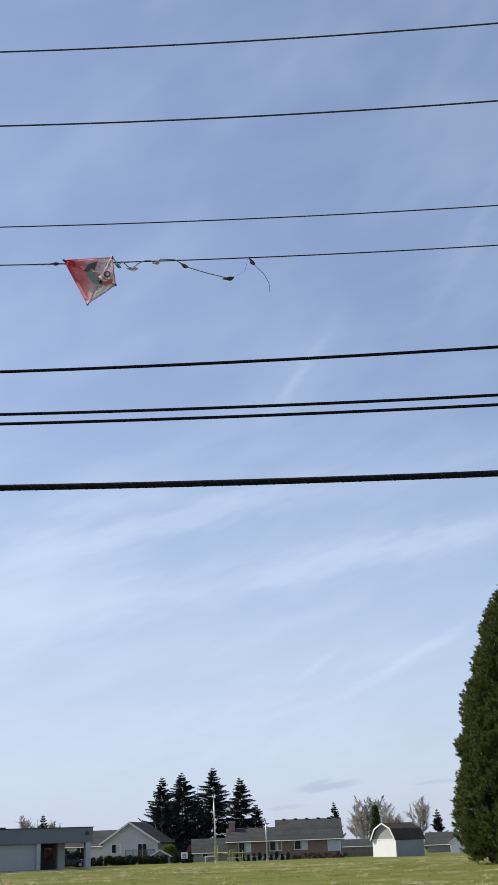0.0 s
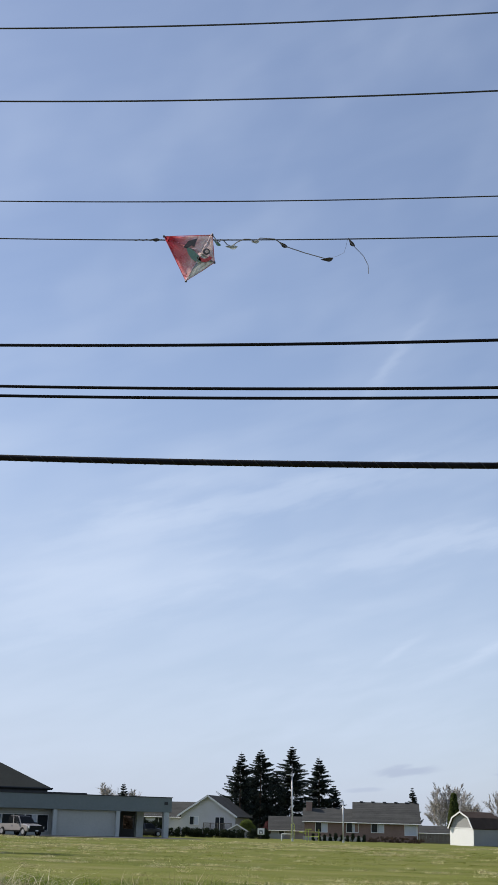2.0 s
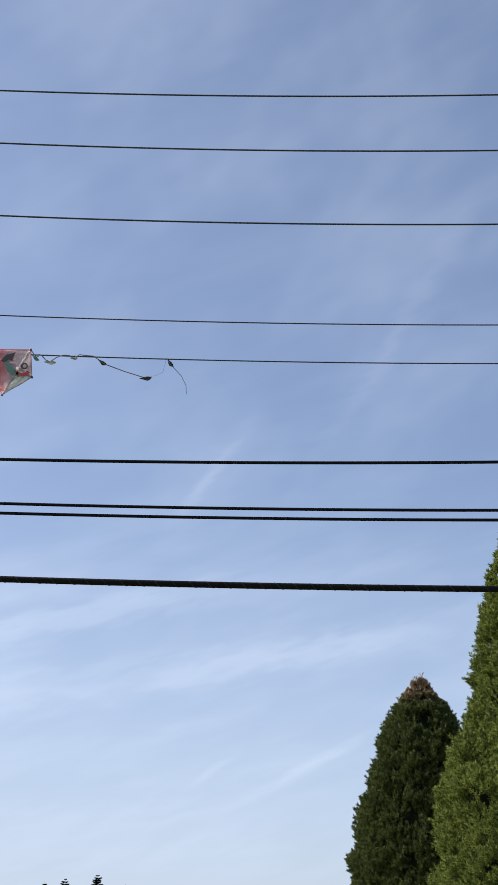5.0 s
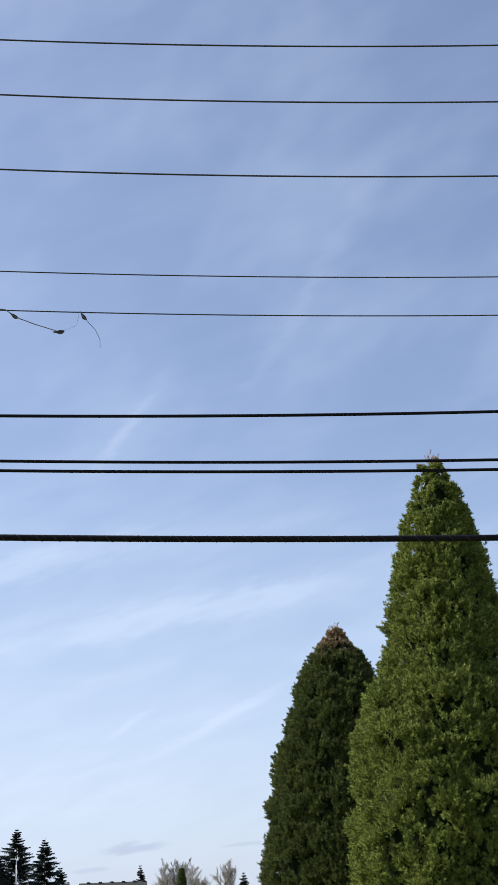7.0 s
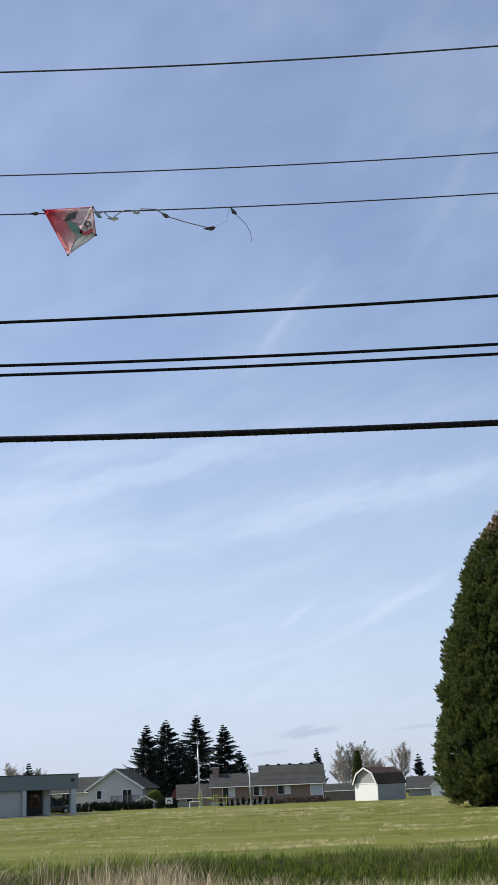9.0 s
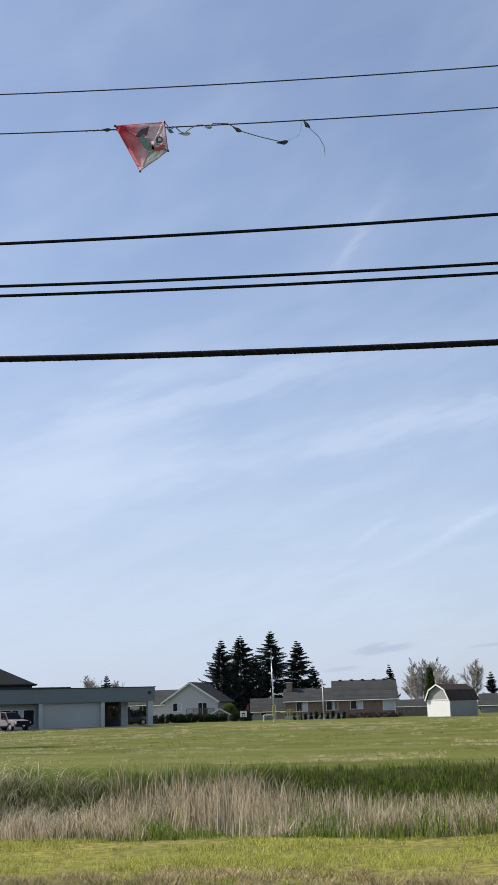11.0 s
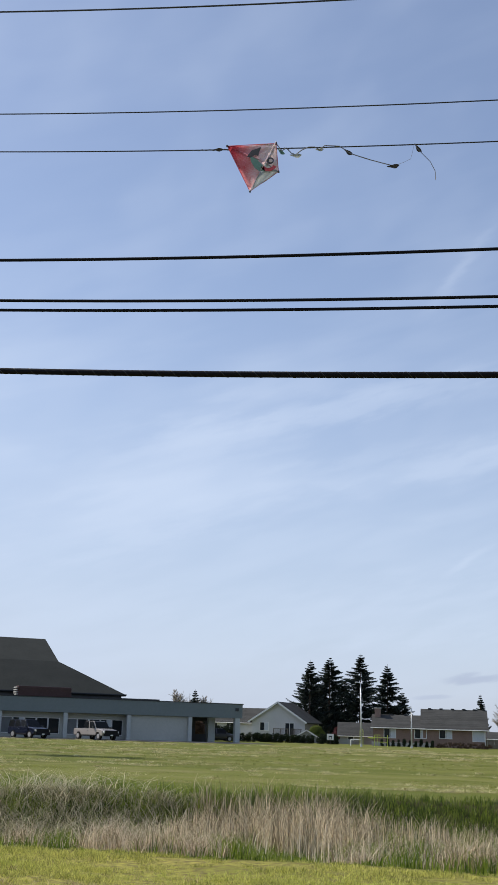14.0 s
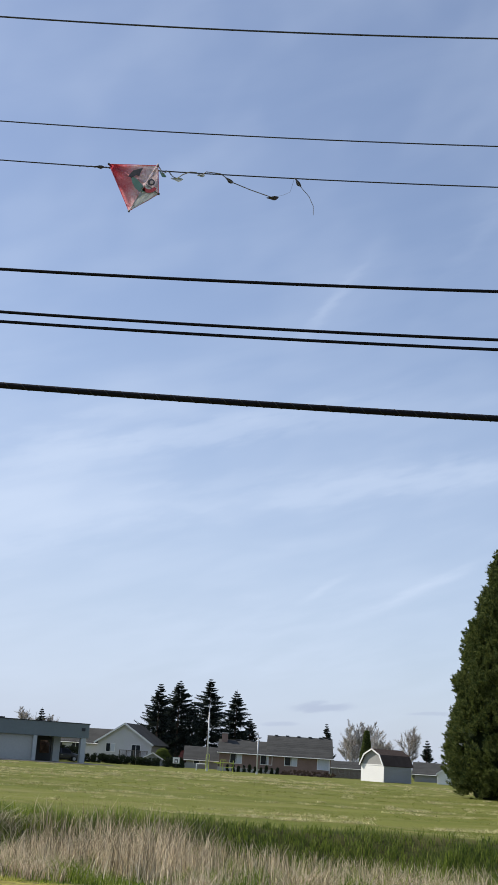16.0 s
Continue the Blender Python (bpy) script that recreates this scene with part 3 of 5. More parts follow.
    part("grille", box(f - 0.06, f + 0.03, -W / 2 + 0.2, W / 2 - 0.2, sill + 0.18, hood - 0.12 if style in ("pickup", "suv") else sill + 0.40, 0.02), "black_plastic", car, "black grille")
    part("bumper", box(f - 0.1, f + 0.07, -W / 2 + 0.06, W / 2 - 0.06, sill - 0.02, sill + 0.22, 0.04), paint if style == "van" else "black_plastic", car)
    for s in (-1, 1):
        part("headlight", box(f - 0.3, f - 0.02, s * (W / 2 - 0.42), s * (W / 2 - 0.06), hood - 0.40, hood - 0.22, 0.03), "lamp_glass", car, "clear headlight")
        part("mirror", box(nose - 0.35, nose - 0.2, s * (W / 2 - 0.02), s * (W / 2 + 0.2), hood + 0.02, hood + 0.2, 0.02), "dark_metal", car)
    if style == "pickup":
        part("bed_liner", box(b + 0.08, back - 0.05, -W / 2 + 0.12, W / 2 - 0.12, hood - 0.02, hood + 0.045), "dark_metal", car)
    part("number_plate", box(f + 0.07, f + 0.085, -0.16, 0.16, sill + 0.02, sill + 0.14), "white", car)
    return car


def paint(name, c, rough=0.25):
    m = surface(name, c, tuple(x * 1.12 for x in c), 0.8, rough)
    m.node_tree.nodes["Principled BSDF"].inputs["Coat Weight"].default_value = 0.35
    return m


for s, v, col, style, turn, label in (
        (-5.4, -6.4, (0.27, 0.25, 0.24), "pickup", -71, "pale silver-tan crew cab pickup truck parked nose out"),
        (-12.5, -6.4, (0.007, 0.010, 0.024), "suv", -66, "dark blue sport utility car parked nose out"),
        (-18.4, -6.4, (0.010, 0.012, 0.014), "hatch", -70, "dark grey crossover parked nose out"),
        (-22.3, -6.8, (0.72, 0.73, 0.74), "van", -68, "white minivan parked nose out")):
    build_car(HALL @ pose(s, v, 0.03, 0, 0, turn), paint(style + "_paint", col), label, style)
build_car(HALL @ pose(15.2, 12, 0.0, 0, 0, -8), paint("black_paint", (0.012, 0.012, 0.014)), "black saloon car parked beyond the porch", "hatch")


# ---- houses and sheds behind the field ----
def gable_roof(parent, x0, x1, y0, y1, ze, zr, mat, over=0.45, name="roof", thick=0.16):
    """Ridge along x at the middle of y."""
    ym = (y0 + y1) / 2
    k = (zr - ze) / (ym - y0)
    zo = ze - over * k
    roof = part(name, slab((x0 - over, y0 - over, zo), (x1 + over, y0 - over, zo), (x1 + over, ym, zr), (x0 - over, ym, zr), thick), mat, parent)
    part("roof_slope", slab((x0 - over, y1 + over, zo), (x1 + over, y1 + over, zo), (x1 + over, ym, zr), (x0 - over, ym, zr), thick), mat, roof)
    # courses of shingles stand a little proud
    n = 11
    bm = bmesh.new()
    for i in range(n):
        t0, t1 = i / n, (i + 1.0) / n
        p = lambda t: (y0 - over + (ym - y0 + over) * t, zo + (zr - zo) * t)
        (ya, za), (yb, zb) = p(t0), p(t1)
        slab((x0 - over, ya, za + 0.016), (x1 + over, ya, za + 0.016), (x1 + over, yb, zb + 0.008), (x0 - over, yb, zb + 0.008), 0.02, bm)
    part("shingle_course", bm, mat, roof)["kind"] = "stuff"
    part("gutter", tube([(x0 - over, y0 - over - 0.05, zo - 0.05), (x1 + over, y0 - over - 0.05, zo - 0.05)], 0.06, 6), "white", roof, "white gutter")
    return roof


def gable_walls(parent, x0, x1, y0, y1, ze, zr, mat):
    ym = (y0 + y1) / 2
    part("front_wall", box(x0, x1, y0, y0 + 0.2, 0, ze), mat, parent)
    part("back_wall", box(x0, x1, y1 - 0.2, y1, 0, ze), mat, parent)
    for a, b in ((x0, x0 + 0.2), (x1 - 0.2, x1)):
        part("gable_wall", prism([(y0 + 0.2, 0), (y1 - 0.2, 0), (y1 - 0.2, ze), (ym, zr - 0.2), (y0 + 0.2, ze)], a, b, "x"), mat, parent)


def siding_lines(parent, x0, x1, z0, z1, y, mat, step=0.3):
    bm = bmesh.new()
    z = z0
    while z < z1 - 0.05:
        box(x0, x1, y - 0.022, y, z, z + step - 0.035, bm=bm)
        z += step
    part("siding_board", bm, mat, parent)["kind"] = "stuff"


def build_brick_house():
    x, y = at(-2.9, 165)
    h = thing("brick_house", pose(x, y, 0, 0, 0, 2.9), "single-storey brown brick house with grey shingle roof", "house")
    gable_walls(h, -0.75, 7.3, 0, 9, 2.55, 4.85, "brick")
    part("wing_front_wall", box(-7.2, -0.75, 0.05, 0.25, 0, 2.5), "brick", h)
    part("wing_gable_wall", prism([(0.25, 0), (7, 0), (7, 2.5), (3.5, 3.8), (0.25, 2.5)], -7.2, -7.0, "x"), "brick", h)
    gable_roof(h, -0.6, 7.1, 0, 9, 2.55, 4.9, "shingle", 0.5)
    gable_roof(h, -7.0, -1.0, 0.05, 7, 2.52, 4.0, "shingle", 0.5, "wing_roof")
    for x0, x1, z0 in ((-5.75, -4.3, 1.05), (-1.8, -0.35, 1.1), (1.35, 2.9, 1.15), (5.6, 7.05, 0.9)):
        window(h, x0, x1, z0, 2.22, 0.0 if x0 > -0.7 else 0.05, frame_mat="white", bars=0 if x0 > 5 else 1, curtain=True, pane="curtain" if x0 > 5 else "glass")
    ch = part("chimney", box(-7.1, -6.35, 2.6, 3.5, 2.5, 4.75, 0.02), "brick", h)
    part("cap", box(-7.18, -6.27, 2.52, 3.58, 4.75, 4.87, 0.02), "concrete", ch)
    for xv, zr, yr in ((-5.0, 4.0, 3.5), (-3.1, 4.0, 3.5), (0.1, 4.9, 4.5), (1.6, 4.9, 4.5), (3.1, 4.9, 4.5), (4.6, 4.9, 4.5), (6.0, 4.9, 4.5), (7.2, 4.9, 4.5)):
        part("ridge_vent", box(xv - 0.22, xv + 0.22, yr - 0.2, yr + 0.2, zr - 0.05, zr + 0.12, 0.02), "dark_metal", h)
    # brick courses proud of the wall
    bm = bmesh.new()
    for i in range(14):
        z = 0.15 + i * 0.17
        box(-7.15, -5.9, 0.03, 0.05, z, z + 0.145, bm=bm)
        box(-4.1, -2.0, 0.03, 0.05, z, z + 0.145, bm=bm)
        box(-0.2, 1.2, -0.02, 0.0, z, z + 0.145, bm=bm)
        box(3.05, 5.4, -0.02, 0.0, z, z + 0.145, bm=bm)
    part("brick_coursing", bm, "brick", h)["kind"] = "stuff"
    part("downpipe", tube([(7.15, -0.06, 0), (7.15, -0.06, 2.4)], 0.05, 6), "white", h)


def build_white_house():
    x, y = at(-9.7, 187)
    h = thing("white_house", pose(x, y, 0, 0, 0, -7), "two-storey white house with grey roof and deck", "house")
    # main gable faces -y
    ze, zr, w = 2.95, 5.6, 4.1
    part("gable_front_wall", prism([(-w, 0), (w, 0), (w, ze), (0, zr - 0.15), (-w, ze)], 0, 0.25), "siding", h)
    part("back_wall", prism([(-w, 0), (w, 0), (w, ze), (0, zr - 0.15), (-w, ze)], 7.75, 8), "siding", h)
    part("side_wall", box(w - 0.2, w, 0.25, 7.75, 0, ze), M["tan_siding"], h)
    part("side_wall", box(-w, -w + 0.2, 0.25, 7.75, 0, ze), "siding", h)
    k = (zr - ze) / w
    for s in (-1, 1):
        part("roof", slab((s * (w + 0.5), -0.5, ze - 0.5 * k + 0.1), (s * (w + 0.5), 8.5, ze - 0.5 * k + 0.1), (0, 8.5, zr + 0.1), (0, -0.5, zr + 0.1), 0.16), "shingle", h)
        part("barge_board", slab((s * (w + 0.5), -0.56, ze - 0.5 * k + 0.11), (s * (w + 0.5), -0.5, ze - 0.5 * k + 0.11), (0, -0.5, zr + 0.11), (0, -0.56, zr + 0.11), 0.24), "white", h, "white barge board")
    bm = bmesh.new()
    z = 0.1
    while z < zr - 0.5:
        half = w - 0.05 if z < ze - 0.3 else w - (z + 0.3 - ze) / k - 0.05
        if half > 0.3:
            box(-half, half, -0.02, 0, z, z + 0.26, bm=bm)
        z += 0.3
    part("siding_board", bm, "siding", h)["kind"] = "stuff"
    window(h, -2.75, -1.45, 1.5, 2.62, -0.02, frame_mat="white", bars=1, curtain=True)
    window(h, 1.15, 2.45, 0.85, 2.6, -0.02, name="patio_door", frame_mat="white", bars=1)
    deck = part("deck", box(0.0, 4.3, -2.4, 0.0, 0.66, 0.8), "wood", h, "weathered timber deck")
    for px in (0.05, 1.1, 2.2, 3.2, 4.2):
        part("deck_post", box(px - 0.05, px + 0.05, -2.38, -2.28, 0, 1.75), "wood", deck)
    part("deck_rail", box(0, 4.3, -2.42, -2.26, 1.75, 1.82), "wood", deck)
    part("deck_rail", box(0, 4.3, -2.38, -2.3, 0.95, 1.0), "wood", deck)
    for i in range(30):
        part("baluster", box(0.1 + i * 0.142, 0.135 + i * 0.142, -2.36, -2.32, 1.0, 1.75), "wood", deck)
    # wing
    part("wing_wall", box(-12.5, -w, 1.9, 2.1, 0, 2.75), "siding", h)
    part("wing_gable_wall", prism([(2.1, 0), (9, 0), (9, 2.75), (5.5, 4.5), (2.1, 2.75)], -12.5, -12.3, "x"), "siding", h)
    gable_roof(h, -12.3, -2.6, 1.9, 9, 2.75, 4.75, "shingle", 0.45, "wing_roof")
    siding_lines(h, -12.5, -w, 0.1, 2.7, 1.9, "siding")
    window(h, -8.7, -7.6, 1.4, 2.45, 1.88, frame_mat="white", bars=1)
    window(h, -11.3, -10.2, 1.4, 2.45, 1.88, frame_mat="white", bars=1)


M["tan_siding"] = surface("tan_siding", (0.20, 0.17, 0.14), (0.28, 0.24, 0.20), 0.5, 0.7, 0.1)


def build_small_garage(az, r, width, ze, zr, label, wall, roof, turn=0.0, deep=5.0, front_gable=True):
    x, y = at(az, r)
    g = thing("garden_garage", pose(x, y, 0, 0, 0, -az + turn), label, "garage")
    w = width / 2
    if front_gable:
        part("front_wall", prism([(-w, 0), (w, 0), (w, ze), (0, zr - 0.1), (-w, ze)], 0, 0.2), wall, g)
        part("back_wall", prism([(-w, 0), (w, 0), (w, ze), (0, zr - 0.1), (-w, ze)], deep - 0.2, deep), wall, g)
        for s in (-1, 1):
            part("side_wall", box(s * w - 0.1, s * w + 0.1, 0.2, deep - 0.2, 0, ze), wall, g)
            k = (zr - ze) / w
            part("roof", slab((s * (w + 0.3), -0.3, ze - 0.3 * k), (s * (w + 0.3), deep + 0.3, ze - 0.3 * k), (0, deep + 0.3, zr), (0, -0.3, zr), 0.12), roof, g)
            part("barge_board", slab((s * (w + 0.3), -0.35, ze - 0.3 * k + 0.01), (s * (w + 0.3), -0.3, ze - 0.3 * k + 0.01), (0, -0.3, zr + 0.01), (0, -0.35, zr + 0.01), 0.16), "white", g)
    else:
        gable_walls(g, -w, w, 0, deep, ze, zr, wall)
        gable_roof(g, -w, w, 0, deep, ze, zr, roof, 0.4)
        window(g, -w * 0.5, -w * 0.2, ze * 0.4, ze * 0.8, 0.0, frame_mat="white")
    return g


def build_barn_shed():
    x, y = at(2.02, 149)
    turn = -41.0 - 2.0
    s = thing("barn_shed", pose(x, y, 0, 0, 0, turn), "small white gambrel barn shed with brown shingle roof", "shed")
    W, L, ze = 3.55, 5.0, 1.92
    prof = [(-W, ze), (-W + 0.55, 3.05), (-W / 2, 3.7), (-0.55, 3.05), (0, ze)]
    # the near corner stands at the origin; gable faces -y
    part("lower_front", box(-W, 0, 0, 0.15, 0, ze), "white", s, "bright white gable wall")
    part("upper_front", prism([(-W, ze), (0, ze), (-0.5, 3.0), (-W / 2, 3.62), (-W + 0.5, 3.0)], 0.02, 0.15), "siding_grey", s, "grey gambrel gable")
    part("back_wall", prism([(-W, 0), (0, 0), (0, ze), (-0.5, 3.0), (-W / 2, 3.62), (-W + 0.5, 3.0), (-W, ze)], L - 0.15, L), "white", s)
    part("side_wall", box(-0.15, 0, 0.15, L - 0.15, 0, ze), "siding_grey", s, "grey siding wall")
    part("side_wall", box(-W, -W + 0.15, 0.15, L - 0.15, 0, ze), "siding", s)
    out = [(-W - 0.15, ze - 0.06), (-W + 0.52, 3.1), (-W / 2, 3.77), (-0.52, 3.1), (0.15, ze - 0.06)]
    for (a, za), (b, zb) in zip(out, out[1:]):
        part("roof_slope", slab((a, -0.25, za), (a, L + 0.2, za), (b, L + 0.2, zb), (b, -0.25, zb), 0.1), "shingle_brown", s)
        part("barge_board", slab((a, -0.31, za + 0.02), (a, -0.252, za + 0.02), (b, -0.252, zb + 0.02), (b, -0.31, zb + 0.02), 0.16), "white", s)
    part("trim", box(-W - 0.02, 0.02, -0.03, -0.002, ze - 0.05, ze + 0.06), "white", s)
    bm = bmesh.new()
    for i in range(12):
        box(0.0, 0.018, 0.02, L - 0.02, 0.05 + i * 0.15, 0.05 + i * 0.15 + 0.135, bm=bm)
    part("side_board", bm, "siding_grey", s)["kind"] = "stuff"
    return s


build_brick_house()
build_white_house()
build_barn_shed()
build_small_garage(-8.4, 172, 3.5, 0.75, 1.75, "small grey garden garage with a low gable roof", "siding_grey", "shingle")
build_small_garage(-6.15, 172, 4.4, 1.3, 2.9, "low grey garage with dark shingle roof beside the firs", "siding_grey", "shingle", 0, 6, False)
build_small_garage(5.0, 168, 3.4, 1.5, 2.75, "small white outbuilding beside the sequoia", "white", "shingle")
build_small_garage(5.4, 185, 13, 1.2, 2.75, "low house with dark grey roof behind the shed", "siding_grey", "shingle", 0, 8, False)
build_small_garage(0.35, 185, 4.5, 1.35, 2.2, "small grey outbuilding behind a fence", "siding_grey", "shingle", 0, 5, False)


# ---- poles, play frame, hoop, fences ----
def build_pole(az, r, h, arm, lean, label):
    x, y = at(az, r)
    p = thing("field_light_pole", pose(x, y, 0, 0, lean, 0), label, "light pole", "poles by the field")
    part("shaft", tube([(0, 0, 0), (0, 0, h)], 0.085, 10, taper=0.06), "pole", p, smooth=True)
    part("base_collar", tube([(0, 0, 0), (0, 0, 0.3)], 0.13, 10), "pole", p)
    if arm:
        part("arm", tube([(0, 0, h - 0.08), (-arm, 0, h + 0.02)], 0.05, 6), "pole", p)
        part("lamp_head", box(-arm - 0.3, -arm + 0.05, -0.14, 0.14, h - 0.05, h + 0.08, 0.03), "pole", p)
    return p


build_pole(-5.92, 146, 7.25, 0.35, -1.2, "tall pale metal pole standing at the field's edge")
build_pole(-3.67, 146, 4.55, 0.25, -0.4, "short pale metal pole standing at the field's edge")


def build_play_frame():
    x, y = at(-5.25, 149)
    f = thing("climbing_frame", pose(x, y, 0, 0, 0, 5.2), "yellow-green tubular climbing frame at the field's edge", "play frame")
    for px in (-1.9, -1.55, -0.2, 0.1, 1.3):
        part("post", tube([(px, 0, 0), (px, 0, 1.75 if px < -1 else 1.35)], 0.03, 8), "yellow", f)
    part("arch", tube([(-1.9 + 0.175 - 0.175 * math.cos(a), 0, 1.75 + 0.2 * math.sin(a)) for a in np.linspace(0, math.pi, 8)], 0.03, 8), "yellow", f)
    for z, x0, x1 in ((1.05, -1.0, 1.4), (1.35, -0.2, 0.45), (0.55, -0.2, 1.3)):
        part("bar", tube([(x0, 0, z), (x1, 0, z)], 0.03, 8), "yellow", f)
    part("slide", slab((-1.0, -0.2, 1.05), (-1.0, 0.25, 1.05), (-0.2, 0.25, 0.9), (-0.2, -0.2, 0.9), 0.05), "yellow", f)


build_play_frame()


def build_goal(az, r, w, h):
    x, y = at(az, r)
    g = thing("football_goal", pose(x, y, 0, 0, 0, -az), "small white tubular goal at the field's edge", "goal")
    for s in (-1, 1):
        part("upright", tube([(s * w / 2, 0, 0), (s * w / 2, 0, h)], 0.05, 8), "white", g)
        part("stay", tube([(s * w / 2, 0, h), (s * w / 2, 1.0, 0)], 0.03, 6), "white", g)
    part("crossbar", tube([(-w / 2, 0, h), (w / 2, 0, h)], 0.05, 8), "white", g)


build_goal(-6.15, 150, 1.3, 0.75)


def build_hoop():
    x, y = at(-7.32, 158)
    h = thing("basketball_hoop", pose(x, y, 0, 0, 0, 7.3), "low basketball hoop with a white-framed board", "hoop")
    part("post", tube([(0, 0.15, 0), (0, 0.15, 1.0)], 0.05, 8), "dark_metal", h)
    b = part("backboard", box(-0.42, 0.42, 0.0, 0.06, 0.55, 1.3, 0.02), "white", h, "white backboard with a dark target")
    part("target", box(-0.2, 0.2, -0.012, 0.0, 0.65, 1.05), "dark_metal", b)
    part("target_panel", box(-0.12, 0.12, -0.02, -0.012, 0.65, 0.92), "white", b)
    part("rim", tube([(0.2 * math.cos(a), -0.25 + 0.2 * math.sin(a), 0.66) for a in np.linspace(0, 2 * math.pi, 16)], 0.02, 5), "shrub_red", h)


build_hoop()


def build_fence(az0, az1, r, h, label, mat):
    (x0, y0), (x1, y1) = at(az0, r), at(az1, r)
    L = math.hypot(x1 - x0, y1 - y0)
    f = thing("board_fence", pose(x0, y0, 0, 0, 0, math.degrees(math.atan2(y1 - y0, x1 - x0))), label, "fence")
    n = int(L / 0.16)
    me = mesh_of("board", box(0.005, 0.15, -0.012, 0.012, 0.05, h))
    me.materials.append(M[mat])
    for i in range(n):
        ob = new("board", me)
        ob.parent, ob.location = f, (i * 0.16, 0, 0.02 * math.sin(i * 2.3))
    for z in (0.3, h - 0.25):
        part("rail", box(0, L, 0.012, 0.06, z, z + 0.09), mat, f)
    for i in range(int(L / 2.4) + 1):
        part("post", box(i * 2.4 - 0.05, i * 2.4 + 0.05, 0.06, 0.16, 0, h + 0.05), mat, f)


build_fence(-0.3, 1.15, 162, 1.15, "weathered grey board fence beside the brick house", "wood")
build_fence(-7.2, -6.3, 165, 0.7, "low pale board fence behind the hoop", "siding_grey")
low = part("low_wall", box(-7.2, 0.4, -0.12, 0.12, 0, 0.5, 0.02), "concrete", None)
low.matrix_world = pose(*at(-2.9, 161.5), 0, 0, 0, 2.9)
tagged(low, "low pale concrete garden wall before the brick house", "wall")


# ---- trees and shrubs ----
def leaf_cloud(centres, radii, per, size, seed, up=0.3):
    """Small pointed leaves round many clump centres: arrays for soup(). Each leaf is one pointed blade."""
    g = np.random.default_rng(seed)
    n = len(centres)
    c = np.repeat(centres, per, 0)
    r = np.repeat(radii, per)[:, None]
    d = g.normal(size=(n * per, 3))
    d /= np.linalg.norm(d, axis=1, keepdims=True)
    p = c + d * r * g.uniform(0.55, 1.05, (n * per, 1))
    a = d + np.array([0, 0, up]) + g.normal(size=d.shape) * 0.55
    a /= np.linalg.norm(a, axis=1, keepdims=True)
    s = np.cross(a, g.normal(size=a.shape))
    s /= np.linalg.norm(s, axis=1, keepdims=True)
    L = (size * g.uniform(0.6, 1.4, n * per))[:, None]
    w = L * 0.17
    v = np.stack([p - a * L * 0.4 - s * w, p - a * L * 0.4 + s * w, p + a * L * 0.6], 1).reshape(-1, 3)
    f = np.arange(n * per * 3).reshape(-1, 3)
    return v, f


